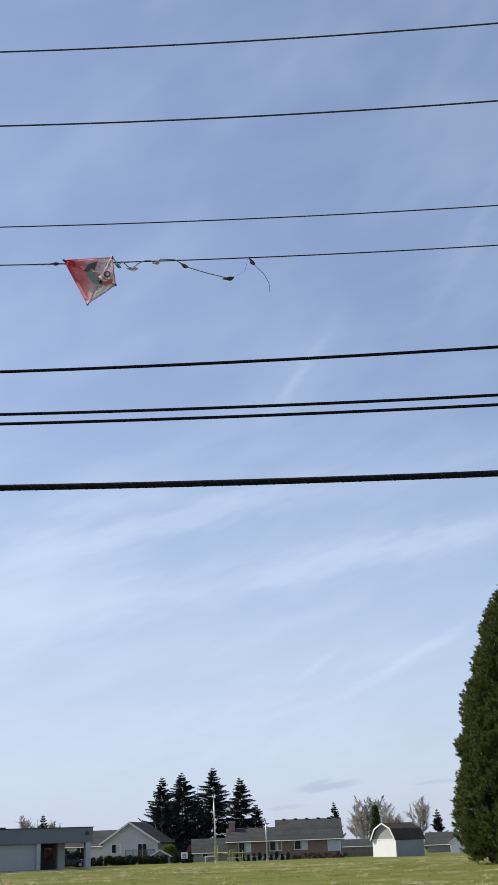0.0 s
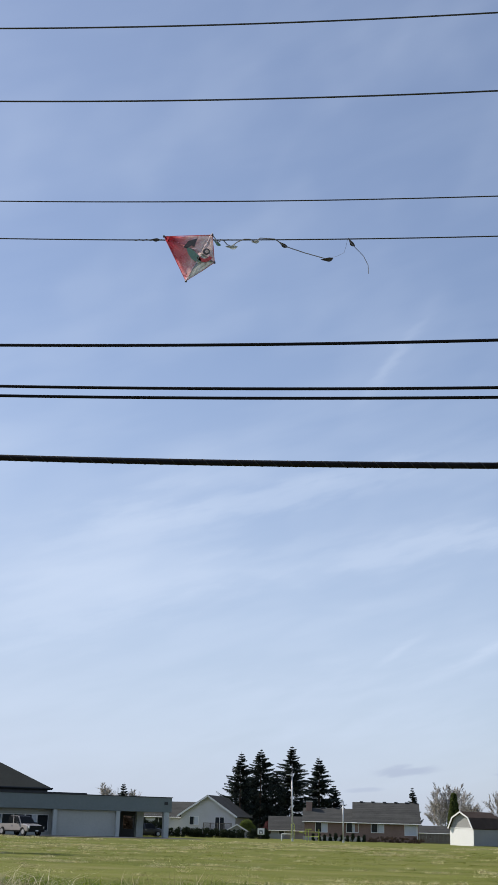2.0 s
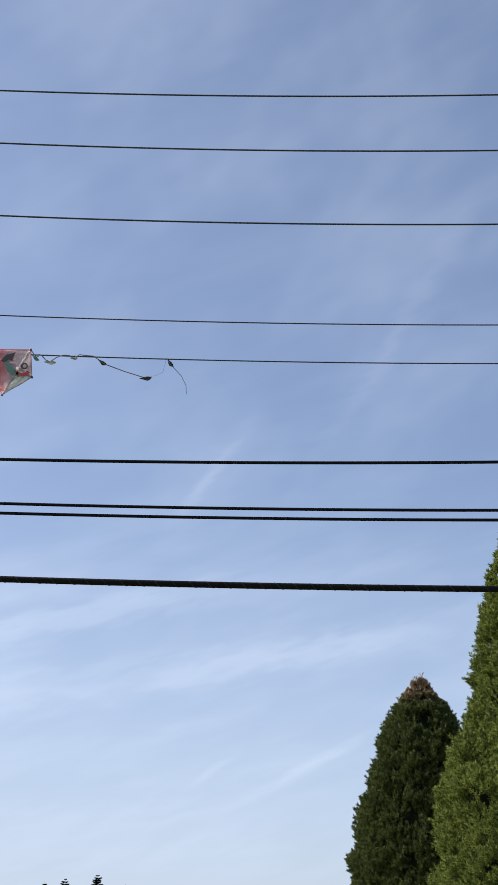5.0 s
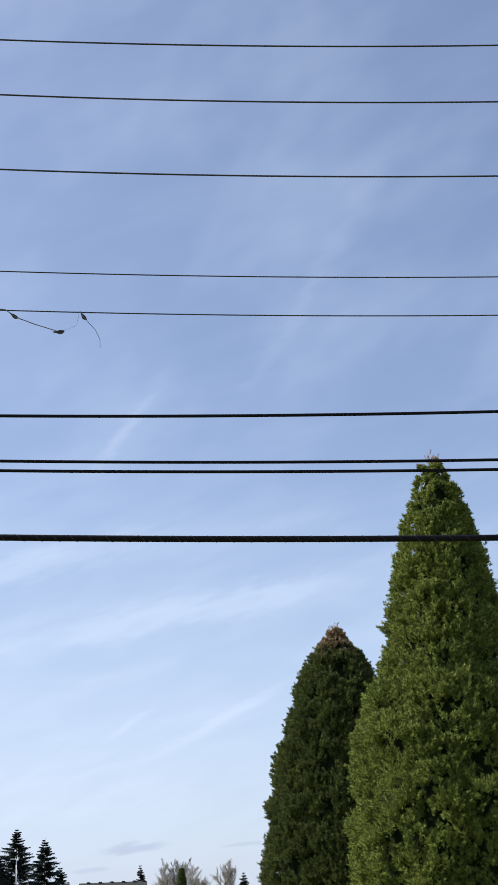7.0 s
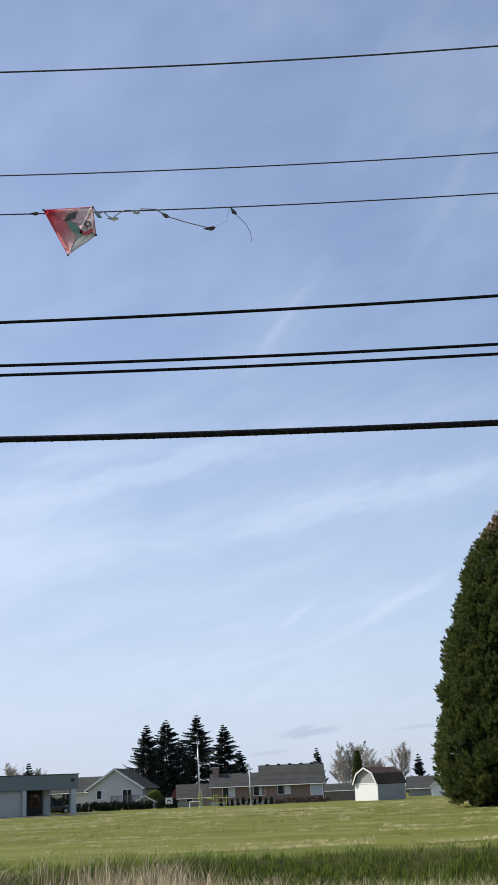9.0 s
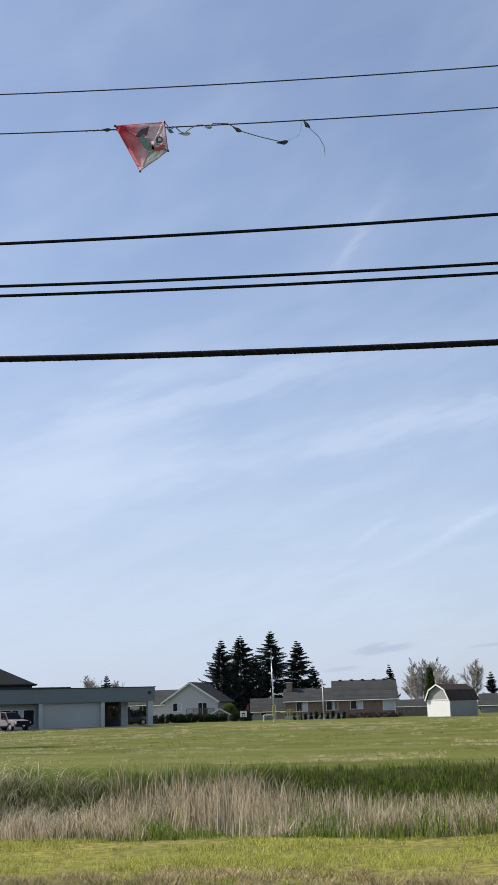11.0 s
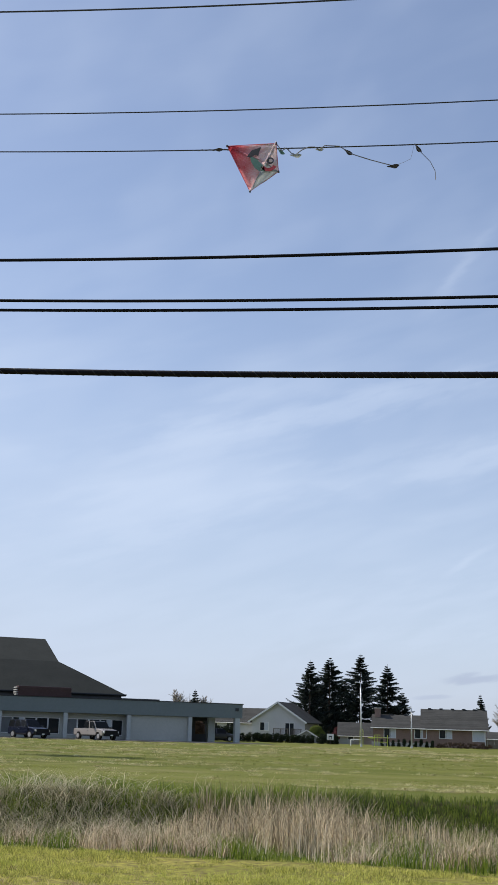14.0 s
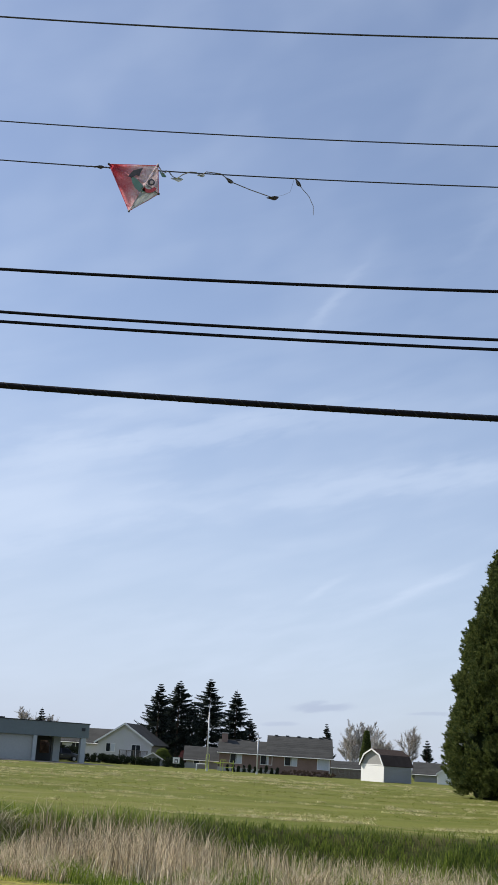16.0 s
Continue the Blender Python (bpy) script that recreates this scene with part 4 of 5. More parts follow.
def build_sequoia(az, r, prof, lean, label, seed, tip, needles):
    """prof: (height, radius) pairs up the crown."""
    g = np.random.default_rng(seed)
    x, y = at(az, r)
    t = thing("giant_sequoia", pose(x, y, 0, 0, 0, 0), label, "tree", "pair of sequoias")
    zs, rs = np.array(prof).T
    H = zs[-1]
    rad = lambda z: np.interp(z, zs, rs)
    part("trunk", tube([(lean * z / H, 0, z) for z in np.linspace(-0.1, H * 0.93, 12)], 0.75, 12, taper=0.06), "bark", t, smooth=True)
    # near-black inner shell: the shade inside the crown, put into its colour
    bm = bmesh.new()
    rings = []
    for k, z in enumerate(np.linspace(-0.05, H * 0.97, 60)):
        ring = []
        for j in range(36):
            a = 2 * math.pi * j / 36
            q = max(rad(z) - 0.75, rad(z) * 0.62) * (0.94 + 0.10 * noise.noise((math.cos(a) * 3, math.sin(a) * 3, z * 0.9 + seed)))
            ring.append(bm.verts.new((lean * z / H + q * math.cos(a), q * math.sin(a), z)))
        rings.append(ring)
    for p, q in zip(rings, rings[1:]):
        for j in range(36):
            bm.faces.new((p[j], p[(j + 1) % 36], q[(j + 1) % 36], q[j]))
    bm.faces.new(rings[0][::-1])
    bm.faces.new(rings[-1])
    crown = part("crown", bm, "sequoia_shade_core", t, "dense evergreen crown round a shell coloured as inner shade", True)
    # boughs crowd over the surface, each ending in a dome of short upturned shoots set with scale-like needles
    nb, per, leaves = 1750, 9, 38
    z = []
    while len(z) < nb:
        q = g.uniform(0.25, H - 0.3)
        if g.uniform(0, 1) < rad(q) / rs.max() + 0.14:
            z.append(q)
    z = np.array(z)
    a = g.uniform(0, 2 * math.pi, nb)
    lump = np.array([noise.noise((math.cos(b) * 3.0, math.sin(b) * 3.0, q * 0.6 + seed)) for b, q in zip(a, z)])
    dome = g.uniform(0.45, 1.0, nb) * np.clip(rad(z) / 3.2, 0.22, 1)
    q = np.maximum(rad(z) * (0.98 + 0.15 * lump) - dome * 0.9 + g.normal(0, 0.10, nb), 0.03)
    out = np.stack([np.cos(a), np.sin(a), np.full(nb, 0.45)], 1)
    c = np.repeat(np.stack([lean * z / H + q * np.cos(a), q * np.sin(a), z], 1), per, 0)
    way = np.repeat(out, per, 0) + g.normal(0, 0.62, (nb * per, 3))
    way /= np.linalg.norm(way, axis=1, keepdims=True)
    foot = c + way * (np.repeat(dome, per) * g.uniform(0.45, 0.95, nb * per))[:, None]
    shoot = way + np.array([0, 0, 0.75]) + g.normal(0, 0.15, way.shape)
    shoot /= np.linalg.norm(shoot, axis=1, keepdims=True)
    length = g.uniform(0.30, 0.62, nb * per) * np.clip(np.repeat(rad(z), per) / 2.0, 0.5, 1)
    k = len(foot) * leaves
    F, S, Ln = np.repeat(foot, leaves, 0), np.repeat(shoot, leaves, 0), np.repeat(length, leaves)[:, None]
    u = g.uniform(0, 1, (k, 1))
    side = np.cross(S, g.normal(size=(k, 3)))
    side /= np.linalg.norm(side, axis=1, keepdims=True)
    p = F + S * Ln * u + side * Ln * 0.34 * (1 - u) * g.uniform(0.2, 1, (k, 1))
    tipw = S * 0.8 + side * 0.6
    tipw /= np.linalg.norm(tipw, axis=1, keepdims=True)
    wide = np.cross(tipw, g.normal(size=(k, 3)))
    wide *= (0.034 * g.uniform(0.6, 1.3, (k, 1))) / np.linalg.norm(wide, axis=1, keepdims=True)
    v = np.stack([p - wide, p + wide, p + tipw * g.uniform(0.11, 0.22, (k, 1))], 1).reshape(-1, 3)
    v[:, 2] = np.maximum(v[:, 2], 0.02)
    f = np.arange(k * 3).reshape(-1, 3)
    # ragged leading shoots
    m = 46
    sz = H - g.uniform(0, 1, m) ** 1.5 * 2.6
    sa = g.uniform(0, 2 * math.pi, m)
    sr = rad(sz) * 0.9
    sv, sf = [], []
    for i in range(m):
        base = np.array([lean * sz[i] / H + sr[i] * math.cos(sa[i]), sr[i] * math.sin(sa[i]), sz[i] - 0.15])
        way = np.array([0.35 * math.cos(sa[i]), 0.35 * math.sin(sa[i]), 1.0]) * g.uniform(0.35, 0.75)
        for q in np.linspace(0, 1, 12):
            w = g.normal(size=3) * 0.11 * (1.15 - q) + np.array([0, 0, 0.12])
            p = base + way * q
            side = np.cross(w, g.normal(size=3))
            side *= 0.03 / (np.linalg.norm(side) + 1e-6)
            k = len(sv)
            sv += [p - side, p + side, p + w]
            sf.append((k, k + 1, k + 2))
    f = np.concatenate([f, np.array(sf) + len(v)])
    v = np.concatenate([v, np.array(sv)])
    high = v[f[:, 0], 2] + np.repeat(g.normal(0, tip * H * 0.3, len(f) // 4 + 1), 4)[:len(f)] > H * (1 - tip)
    soup("foliage", v, f[~high], needles, crown)
    soup("crown_tip", v, f[high], "sequoia_tip", crown)["label"] = "browned leading shoots"
    return t


SEQ1 = ((0.0, 4.5), (0.8, 5.2), (2.5, 5.75), (5.0, 5.4), (8.0, 4.85), (11.0, 4.15), (14.0, 3.3), (16.4, 2.4), (18.0, 1.5), (19.2, 0.6), (19.9, 0.05))
SEQ2 = ((0.0, 4.6), (0.8, 5.1), (3.0, 5.6), (6.0, 5.5), (9.0, 4.95), (11.0, 4.5), (12.0, 3.55), (14.5, 3.15), (17.9, 2.4), (20.5, 1.7), (22.4, 1.2), (23.4, 0.75), (24.1, 0.35), (24.6, 0.05))
build_sequoia(8.45, 88, SEQ1, 0.2, "broad conical giant sequoia with a browned tip", 3, 0.075, "sequoia_dark")
build_sequoia(13.7, 66, SEQ2, 0.15, "tall bright green giant sequoia standing on the field", 8, 0.012, "sequoia")


def build_fir(az, r, H, R, seed, label):
    g = np.random.default_rng(seed)
    x, y = at(az, r)
    t = thing("fir_tree", pose(x, y, 0), label, "tree", "firs behind the houses")
    part("trunk", tube([(0, 0, -0.1), (0, 0, H * 0.6), (0, 0, H)], 0.24, 8, taper=0.01), "bark", t)
    V, F = [], []
    k = 0
    down = np.array([0, 0, 1.0])
    z = 0.5
    while z < H * 0.985:
        u = z / H
        whorl = R * (1 - u) ** 0.95 * (1.0 + 0.3 * noise.noise((z * 0.8, seed * 3.1, 0))) + 0.04
        for _ in range(8 if u < 0.6 else 9):
            a = g.uniform(0, 2 * math.pi)
            L = whorl * g.choice((0.5, 0.75, 0.95, 1.1)) * g.uniform(0.85, 1.1)
            z0 = z + g.uniform(-0.6, 0.6) * (1 - u)
            out = np.array([math.cos(a), math.sin(a), 0])
            side = np.array([-math.sin(a), math.cos(a), 0])
            sag = g.uniform(-0.05, 0.6) * (1 - u) - g.uniform(0.1, 0.45) * u
            m = 16
            for q in np.linspace(0.12, 1, m):
                p = out * L * q + down * (z0 - sag * L * q + (sag + 0.12) * L * q ** 3)
                h0 = min(0.95, 0.38 * L) * (1.05 - q) + 0.20 * (1 - u) + 0.10
                for w in (-1, 1, 0):
                    h = h0 * g.uniform(0.6, 1.2)
                    if w:
                        e = p + side * w * h + out * h * 0.7 - down * h * g.uniform(-0.1, 0.7)
                    else:
                        e = p + out * h * 0.5 - down * h * g.uniform(0.4, 1.0)
                    V += [p - out * 0.07, p + out * 0.11 + down * 0.06, e]
                    F.append((k, k + 1, k + 2))
                    k += 3
        z += g.uniform(0.42, 0.62) * (1 - 0.35 * u)
    soup("crown", np.array(V), np.array(F), "fir", t)
    return t


for az, r, H, R, sd in ((-8.28, 198, 12.6, 5.8, 1), (-7.38, 200, 13.2, 7.4, 2), (-5.98, 200, 13.8, 7.4, 3), (-4.76, 201, 12.4, 5.6, 4), (-4.1, 203, 8.2, 4.6, 5), (-6.7, 205, 10.4, 6.0, 11), (-7.9, 204, 9.4, 5.6, 12)):
    build_fir(az, r, H, R, sd, "dark dense fir tree behind the houses")
build_fir(-0.62, 232, 9.0, 2.6, 6, "slim dark fir behind the brick house roof")
build_fir(3.9, 205, 6.4, 2.6, 7, "small dark fir behind the shed")
build_fir(-13.5, 215, 8.0, 2.4, 8, "dark fir showing over the hall roof")


def build_bare_tree(az, r, H, spread, seed, mat, label, stems=1, start=0.2, dense=26):
    """A leafless tree: leaders with many rising side limbs in an oval outline, and a haze of twigs. spread: half width over height."""
    g = np.random.default_rng(seed)
    x, y = at(az, r)
    t = thing("bare_tree", pose(x, y, 0), label, "tree", "leafless trees")
    limbs, tw = bmesh.new(), []

    def limb(p, d, L, rad, depth):
        q = p + d * L
        mid = (p + q) / 2 + Vector(g.normal(0, 0.05 * L, 3))
        tube([p, mid, q], rad, 4 if depth == 0 else 3, limbs, taper=rad * 0.3)
        if depth == 0:
            for _ in range(9):
                e = (d + Vector(g.normal(0, 0.42, 3)) + Vector((0, 0, 0.25))).normalized()
                limb(p.lerp(q, g.uniform(0.25, 0.95)), e, L * g.uniform(0.3, 0.55), rad * 0.45, 1)
        for _ in range(dense if depth == 0 else dense + 12):
            e = (d + Vector(g.normal(0, 0.5, 3)) + Vector((0, 0, 0.1))).normalized()
            s = p.lerp(q, g.uniform(0.2, 1.0))
            tw.append((s, s + e * L * g.uniform(0.15, 0.42)))

    for k in range(stems):
        foot = Vector((g.normal(0, 0.3 * (stems - 1)), g.normal(0, 0.3 * (stems - 1)), -0.1))
        tip = foot + Vector((g.normal(0, 0.09 * H), g.normal(0, 0.09 * H), H * g.uniform(0.82, 1.0)))
        bend = Vector((g.normal(0, 0.03 * H), g.normal(0, 0.03 * H), 0))
        path = [foot.lerp(tip, u) + bend * math.sin(u * math.pi) for u in np.linspace(0, 1, 9)]
        tube(path, H * 0.014, 6, limbs, taper=0.012)
        for _ in range(int(44 / stems) + 12):
            u = g.uniform(start, 0.97)
            a = g.uniform(0, 2 * math.pi)
            v = (u - start) / (1 - start)
            L = spread * H * 1.1 * (0.35 + math.sin(min(v + 0.18, 1.0) * math.pi) * 0.75)
            i = min(int(u * 8), 7)
            p = path[i].lerp(path[i + 1], u * 8 - i)
            limb(p, Vector((math.cos(a), math.sin(a), 1.1 + 0.6 * v)).normalized(), L * g.uniform(0.6, 1.05), H * 0.0038 * (1.1 - 0.7 * v), 0)
    part("branchwork", limbs, mat, t)
    A, B = np.array([a for a, _ in tw]), np.array([b for _, b in tw])
    sd = np.cross(B - A, g.normal(size=A.shape))
    sd /= np.linalg.norm(sd, axis=1, keepdims=True) + 1e-9
    w = 0.00006 * r
    v = np.stack([A - sd * w, A + sd * w, B], 1).reshape(-1, 3)
    soup("twiggery", v, np.arange(len(v)).reshape(-1, 3), "twig", t)
    return t


build_bare_tree(0.9, 198, 9.2, 0.24, 1, "birch", "leafless pale birch behind the fence", 3)
build_bare_tree(1.55, 206, 9.0, 0.24, 2, "birch", "leafless pale birch behind the fence", 2)
build_bare_tree(0.4, 200, 7.2, 0.26, 3, "birch", "leafless pale birch behind the fence", 2)
build_bare_tree(2.1, 212, 6.6, 0.26, 12, "bark", "leafless rounded tree behind the shed")
build_bare_tree(2.95, 215, 8.8, 0.27, 4, "bark", "leafless rounded tree behind the shed")
build_bare_tree(-3.0, 225, 5.6, 0.34, 5, "bark", "leafless tree behind the brick house roof")
build_bare_tree(-14.0, 215, 8.0, 0.28, 6, "birch", "leafless tree behind the hall")
build_bare_tree(-13.0, 215, 7.5, 0.28, 7, "birch", "leafless tree behind the hall")
build_bare_tree(-26.6, 70, 14.5, 0.2, 9, "birch", "leafless tree beside the car park", 1, 0.5, 22)


M["hedge_brown"] = surface("brown_hedge_leaves", (0.05, 0.03, 0.02), (0.13, 0.08, 0.05), 1.0, 0.85, island=0.6)


def build_bush(name, az, r, sx, sy, h, mat, label, seed, group="", z0=0.0, cone=False):
    g = np.random.default_rng(seed)
    x, y = at(az, r)
    t = thing(name, pose(x, y, z0, 0, 0, -az), label, "hedge" if name == "hedge" else "shrub", group)
    part("stem", tube([(0, 0, -0.05), (0, 0, h * 0.6)], 0.06, 6, taper=0.03), "bark", t)
    n = max(14, int(sx * sy * h * 26))
    u = g.uniform(-1, 1, (n, 3))
    u[:, 2] = (u[:, 2] + 1) / 2
    k = (1 - u[:, 2:3] * (0.85 if cone else 0.12)) if cone or name == "hedge" else np.sqrt(np.maximum(1 - u[:, 2:3] ** 2 * 0.9, 0.05))
    if name != "hedge":
        nn = np.linalg.norm(u[:, :2], axis=1, keepdims=True)
        u[:, :2] /= np.maximum(nn, 1)
    c = np.concatenate([u[:, :2] * k * np.array([sx / 2, sy / 2]), u[:, 2:3] * h * 0.92 + 0.05], 1)
    v, f = leaf_cloud(c, np.full(n, min(0.24, h * 0.2)), 60, 0.15, seed, 0.2)
    v[:, 2] = np.maximum(v[:, 2], 0.0)
    soup("foliage", v, f, mat, t)
    return t


for i, (p0, p1, h) in enumerate(((-11.6, -11.0, 0.95), (-10.98, -10.2, 1.1), (-10.18, -9.55, 1.05), (-9.52, -8.9, 1.0), (-8.75, -8.1, 0.95), (-7.85, -7.05, 1.15))):
    build_bush("hedge", (p0 + p1) / 2, 163, radians(p1 - p0) * 163 + 0.5, 1.4, h, "hedge", "dark clipped evergreen hedge at the field's edge", 20 + i, "hedges by the field")
build_bush("hedge", -13.2, 163, 3.2, 1.6, 2.9, "hedge", "tall dark evergreen hedge beyond the porch", 81, "hedges by the field")
build_bush("hedge", -12.1, 163, 2.6, 1.4, 1.9, "hedge", "dark evergreen hedge beyond the porch", 82, "hedges by the field")
build_bush("rounded_shrub", -7.95, 178, 2.6, 2.0, 2.3, "shrub_green", "yellow-green leafing shrub behind the hedge", 31)
build_bush("rounded_shrub", -6.95, 176, 1.9, 1.6, 2.2, "shrub_red", "plum-red leafing shrub beside the garage", 32)
build_bush("rounded_shrub", 1.2, 195, 2.8, 2.6, 7.4, "sequoia_dark", "tall dark evergreen behind the shed", 33, "", 0, True)
build_bush("rounded_shrub", -13.3, 155, 2.2, 1.6, 2.4, "hedge_brown", "brown-leaved shrub beyond the porch opening", 34)
for i in range(10):
    build_bush("conical_shrub", -5.0 + i * 0.25, 158, 0.4, 0.4, 0.78 + 0.12 * math.sin(i * 2.1), "hedge", "small dark clipped conical shrub", 40 + i, "row of conical shrubs", 0, True)
for i in range(4):
    build_bush("hedge", -2.25 + i * 0.6, 158, 1.8, 0.9, 0.62, "hedge_brown", "low brown-leaved hedge before the brick house", 60 + i, "low hedges")


# ---- kite and its tail, caught on a wire ----
def build_kite():
    k = thing("diamond_kite", pose(-2.985, LINE_Y - 0.03, 8.225), "red and white diamond kite caught on a power wire", "kite")
    left, nose, right, tail = (Vector(p) for p in ((0, 0, 0.04), (0.585, 0, 0.035), (0.625, -0.02, -0.335), (0.30, -0.05, -0.575)))
    mid = Vector((0.475, -0.055, -0.225))

    def panel(name, a, b, mat, label, n=8):
        bm = bmesh.new()
        grid = {}
        for i in range(n + 1):
            for j in range(n + 1 - i):
                u, v = i / n, j / n
                p = mid + (a - mid) * u + (b - mid) * v
                w = u * v * (1 - u - v) + 0.25 * u * v
                p = p + Vector((0, 0.16 * w + 0.006 * math.sin(17 * u + 9 * v), 0))
                grid[i, j] = bm.verts.new(p)
        for i in range(n):
            for j in range(n - i):
                bm.faces.new((grid[i, j], grid[i + 1, j], grid[i, j + 1]))
                if i + j < n - 1:
                    bm.faces.new((grid[i + 1, j], grid[i + 1, j + 1], grid[i, j + 1]))
        bmesh.ops.solidify(bm, geom=bm.faces[:], thickness=0.0012)
        return part(name, bm, mat, k, label, True)

    def patch(parent, name, points, mat, label=""):
        bm = bmesh.new()
        lo = [bm.verts.new((x, -0.064, z)) for x, z in points]
        hi = [bm.verts.new((x, -0.067, z)) for x, z in points]
        bm.faces.new(lo)
        bm.faces.new(hi[::-1])
        for i in range(len(points)):
            bm.faces.new((lo[i], hi[i], hi[(i + 1) % len(points)], lo[(i + 1) % len(points)]))
        bmesh.ops.recalc_face_normals(bm, faces=bm.faces)
        return part(name, bm, mat, parent, label)

    upper = panel("sail_panel", left, nose, M["kite_fade"], "faded red-pink nylon")
    low = panel("sail_panel", tail, left, M["kite_fade"], "red nylon fading to pale pink")
    panel("sail_panel", nose, right, M["kite_pale"], "pale grey-pink nylon")
    lr = panel("sail_panel", right, tail, M["kite_grey"], "pale grey-green nylon")
    patch(upper, "printed_shape", [(0.253, -0.143), (0.311, -0.065), (0.36, -0.052), (0.421, -0.033), (0.40, -0.09), (0.388, -0.143), (0.35, -0.125), (0.30, -0.16)], M["kite_dark"], "dark grey printed patch")
    patch(upper, "printed_shape", [(0.288, -0.143), (0.33, -0.155), (0.38, -0.19), (0.463, -0.287), (0.475, -0.34), (0.405, -0.335), (0.35, -0.29), (0.31, -0.22)], M["kite_teal"], "teal printed patch")
    arc = [(0.515 + 0.105 * math.cos(t), -0.24 + 0.105 * math.sin(t)) for t in np.linspace(-2.7, -0.5, 12)]
    arc += [(0.515 + 0.062 * math.cos(t), -0.24 + 0.062 * math.sin(t)) for t in np.linspace(-0.5, -2.7, 12)]
    patch(lr, "printed_band", arc, M["kite_red"], "red printed band")
    ring = [(0.535 + 0.042 * math.cos(t), -0.215 + 0.042 * math.sin(t)) for t in np.linspace(0, 2 * math.pi, 17)[:-1]]
    disc = patch(lr, "printed_disc", ring, M["kite_dark"], "dark printed disc")
    disc.location.y = -0.004
    dot = patch(lr, "printed_dot", [(0.54 + 0.022 * math.cos(t), -0.215 + 0.022 * math.sin(t)) for t in np.linspace(0, 2 * math.pi, 13)[:-1]], M["kite_pale"])
    dot.location.y = -0.008
    part("spine", tube([nose + Vector((0, -0.012, 0.02)), mid + Vector((0, -0.018, 0)), tail + Vector((0, -0.012, 0))], 0.005, 6), M["kite_pale"], k, "pale rod")
    part("cross_spar", tube([left + Vector((0, 0.012, 0)), mid + Vector((0, 0.012, 0)), right + Vector((0, 0.012, 0))], 0.005, 6), M["kite_dark"], k, "dark rod")
    for p in (left, nose, right, tail):
        part("corner_cap", box(p.x - 0.011, p.x + 0.011, p.y - 0.012, p.y + 0.012, p.z - 0.011, p.z + 0.011, 0.004), M["kite_dark"], k)
    hem = [left, nose, right, tail, left]
    part("hem", tube(hem, 0.0045, 5), M["kite_red"], k, "red bound edge")

    # tail ribbon with bows
    t = thing("kite_tail", pose(0, LINE_Y - 0.02, 0), "thin kite tail with dark bows tangled along the wire", "kite tail")

    def ribbon(pts, w=0.006):
        fine = []
        for (a, b) in zip(pts, pts[1:]):
            fine += [Vector(a).lerp(Vector(b), s) for s in np.linspace(0, 1, 5)[:-1]]
        fine.append(Vector(pts[-1]))
        part("ribbon", tube(fine, w, 5), M["kite_string"], t)

    def bow(x, z, turn, size=0.085, mat="kite_dark"):
        bm = bmesh.new()
        n = 9
        up, dn = [], []
        for i in range(n):
            u = -1 + 2 * i / (n - 1)
            h = 0.27 * (1 - u * u) ** 0.6 * (1 + 0.5 * math.sin(3 * u))
            up.append(bm.verts.new((u * size, -0.012 * math.cos(2 * u), h * size * 0.6 + 0.10 * u * u * size)))
            dn.append(bm.verts.new((u * size, 0.012, -h * size * 1.1 + 0.16 * u * u * size)))
        for i in range(n - 1):
            bm.faces.new((up[i], up[i + 1], dn[i + 1], dn[i]))
        bmesh.ops.solidify(bm, geom=bm.faces[:], thickness=0.008)
        b = part("bow", bm, M[mat], t, "dark folded bow" if mat == "kite_dark" else "pale folded bow")
        b.matrix_basis = pose(x, 0, z, 0, turn, 0)

    wz = lambda x: line_z(LINES["E"], x)
    ribbon([(-2.40, 0, 8.26), (-2.33, -0.01, 8.16), (-2.28, 0, 8.2), (-2.22, 0, 8.13), (-2.17, 0, 8.105), (-2.10, 0, 8.16), (-2.02, 0, wz(-2.02))])
    ribbon([(-2.02, 0, wz(-2.02)), (-1.95, 0, 8.19), (-1.89, 0, 8.15), (-1.83, 0, 8.2), (-1.66, 0, wz(-1.66))])
    ribbon([(-1.66, 0, wz(-1.66)), (-1.52, 0, 8.075), (-1.3, 0, 7.985), (-1.04, 0, 7.895)])
    ribbon([(-1.04, 0, 7.895), (-0.92, 0, 7.93), (-0.84, 0, 7.97), (-0.82, 0, 8.05), (-0.80, 0, wz(-0.8))], 0.0016)
    ribbon([(-0.80, 0, wz(-0.8)), (-0.74, 0, 8.06), (-0.62, 0, 7.92), (-0.565, 0, 7.80), (-0.56, 0, 7.69)], 0.004)
    bow(-2.345, 8.16, 40, 0.06, "kite_teal")
    bow(-2.17, 8.10, 4, 0.075, "kite_grey")
    bow(-1.89, 8.155, 0, 0.05, "kite_grey")
    bow(-1.56, 8.105, 35, 0.07)
    bow(-1.04, 7.893, -4, 0.075)
    bow(-0.76, 8.10, 55, 0.07)
    bow(-3.1, wz(-3.1) - 0.005, 0, 0.06)
    part("wound_ribbon", tube([(x, 0.02 + 0.012 * math.cos(x * 70), wz(x) + 0.010 * math.sin(x * 70)) for x in np.arange(-3.35, -2.2, 0.012)], 0.002, 4), M["kite_string"], t)


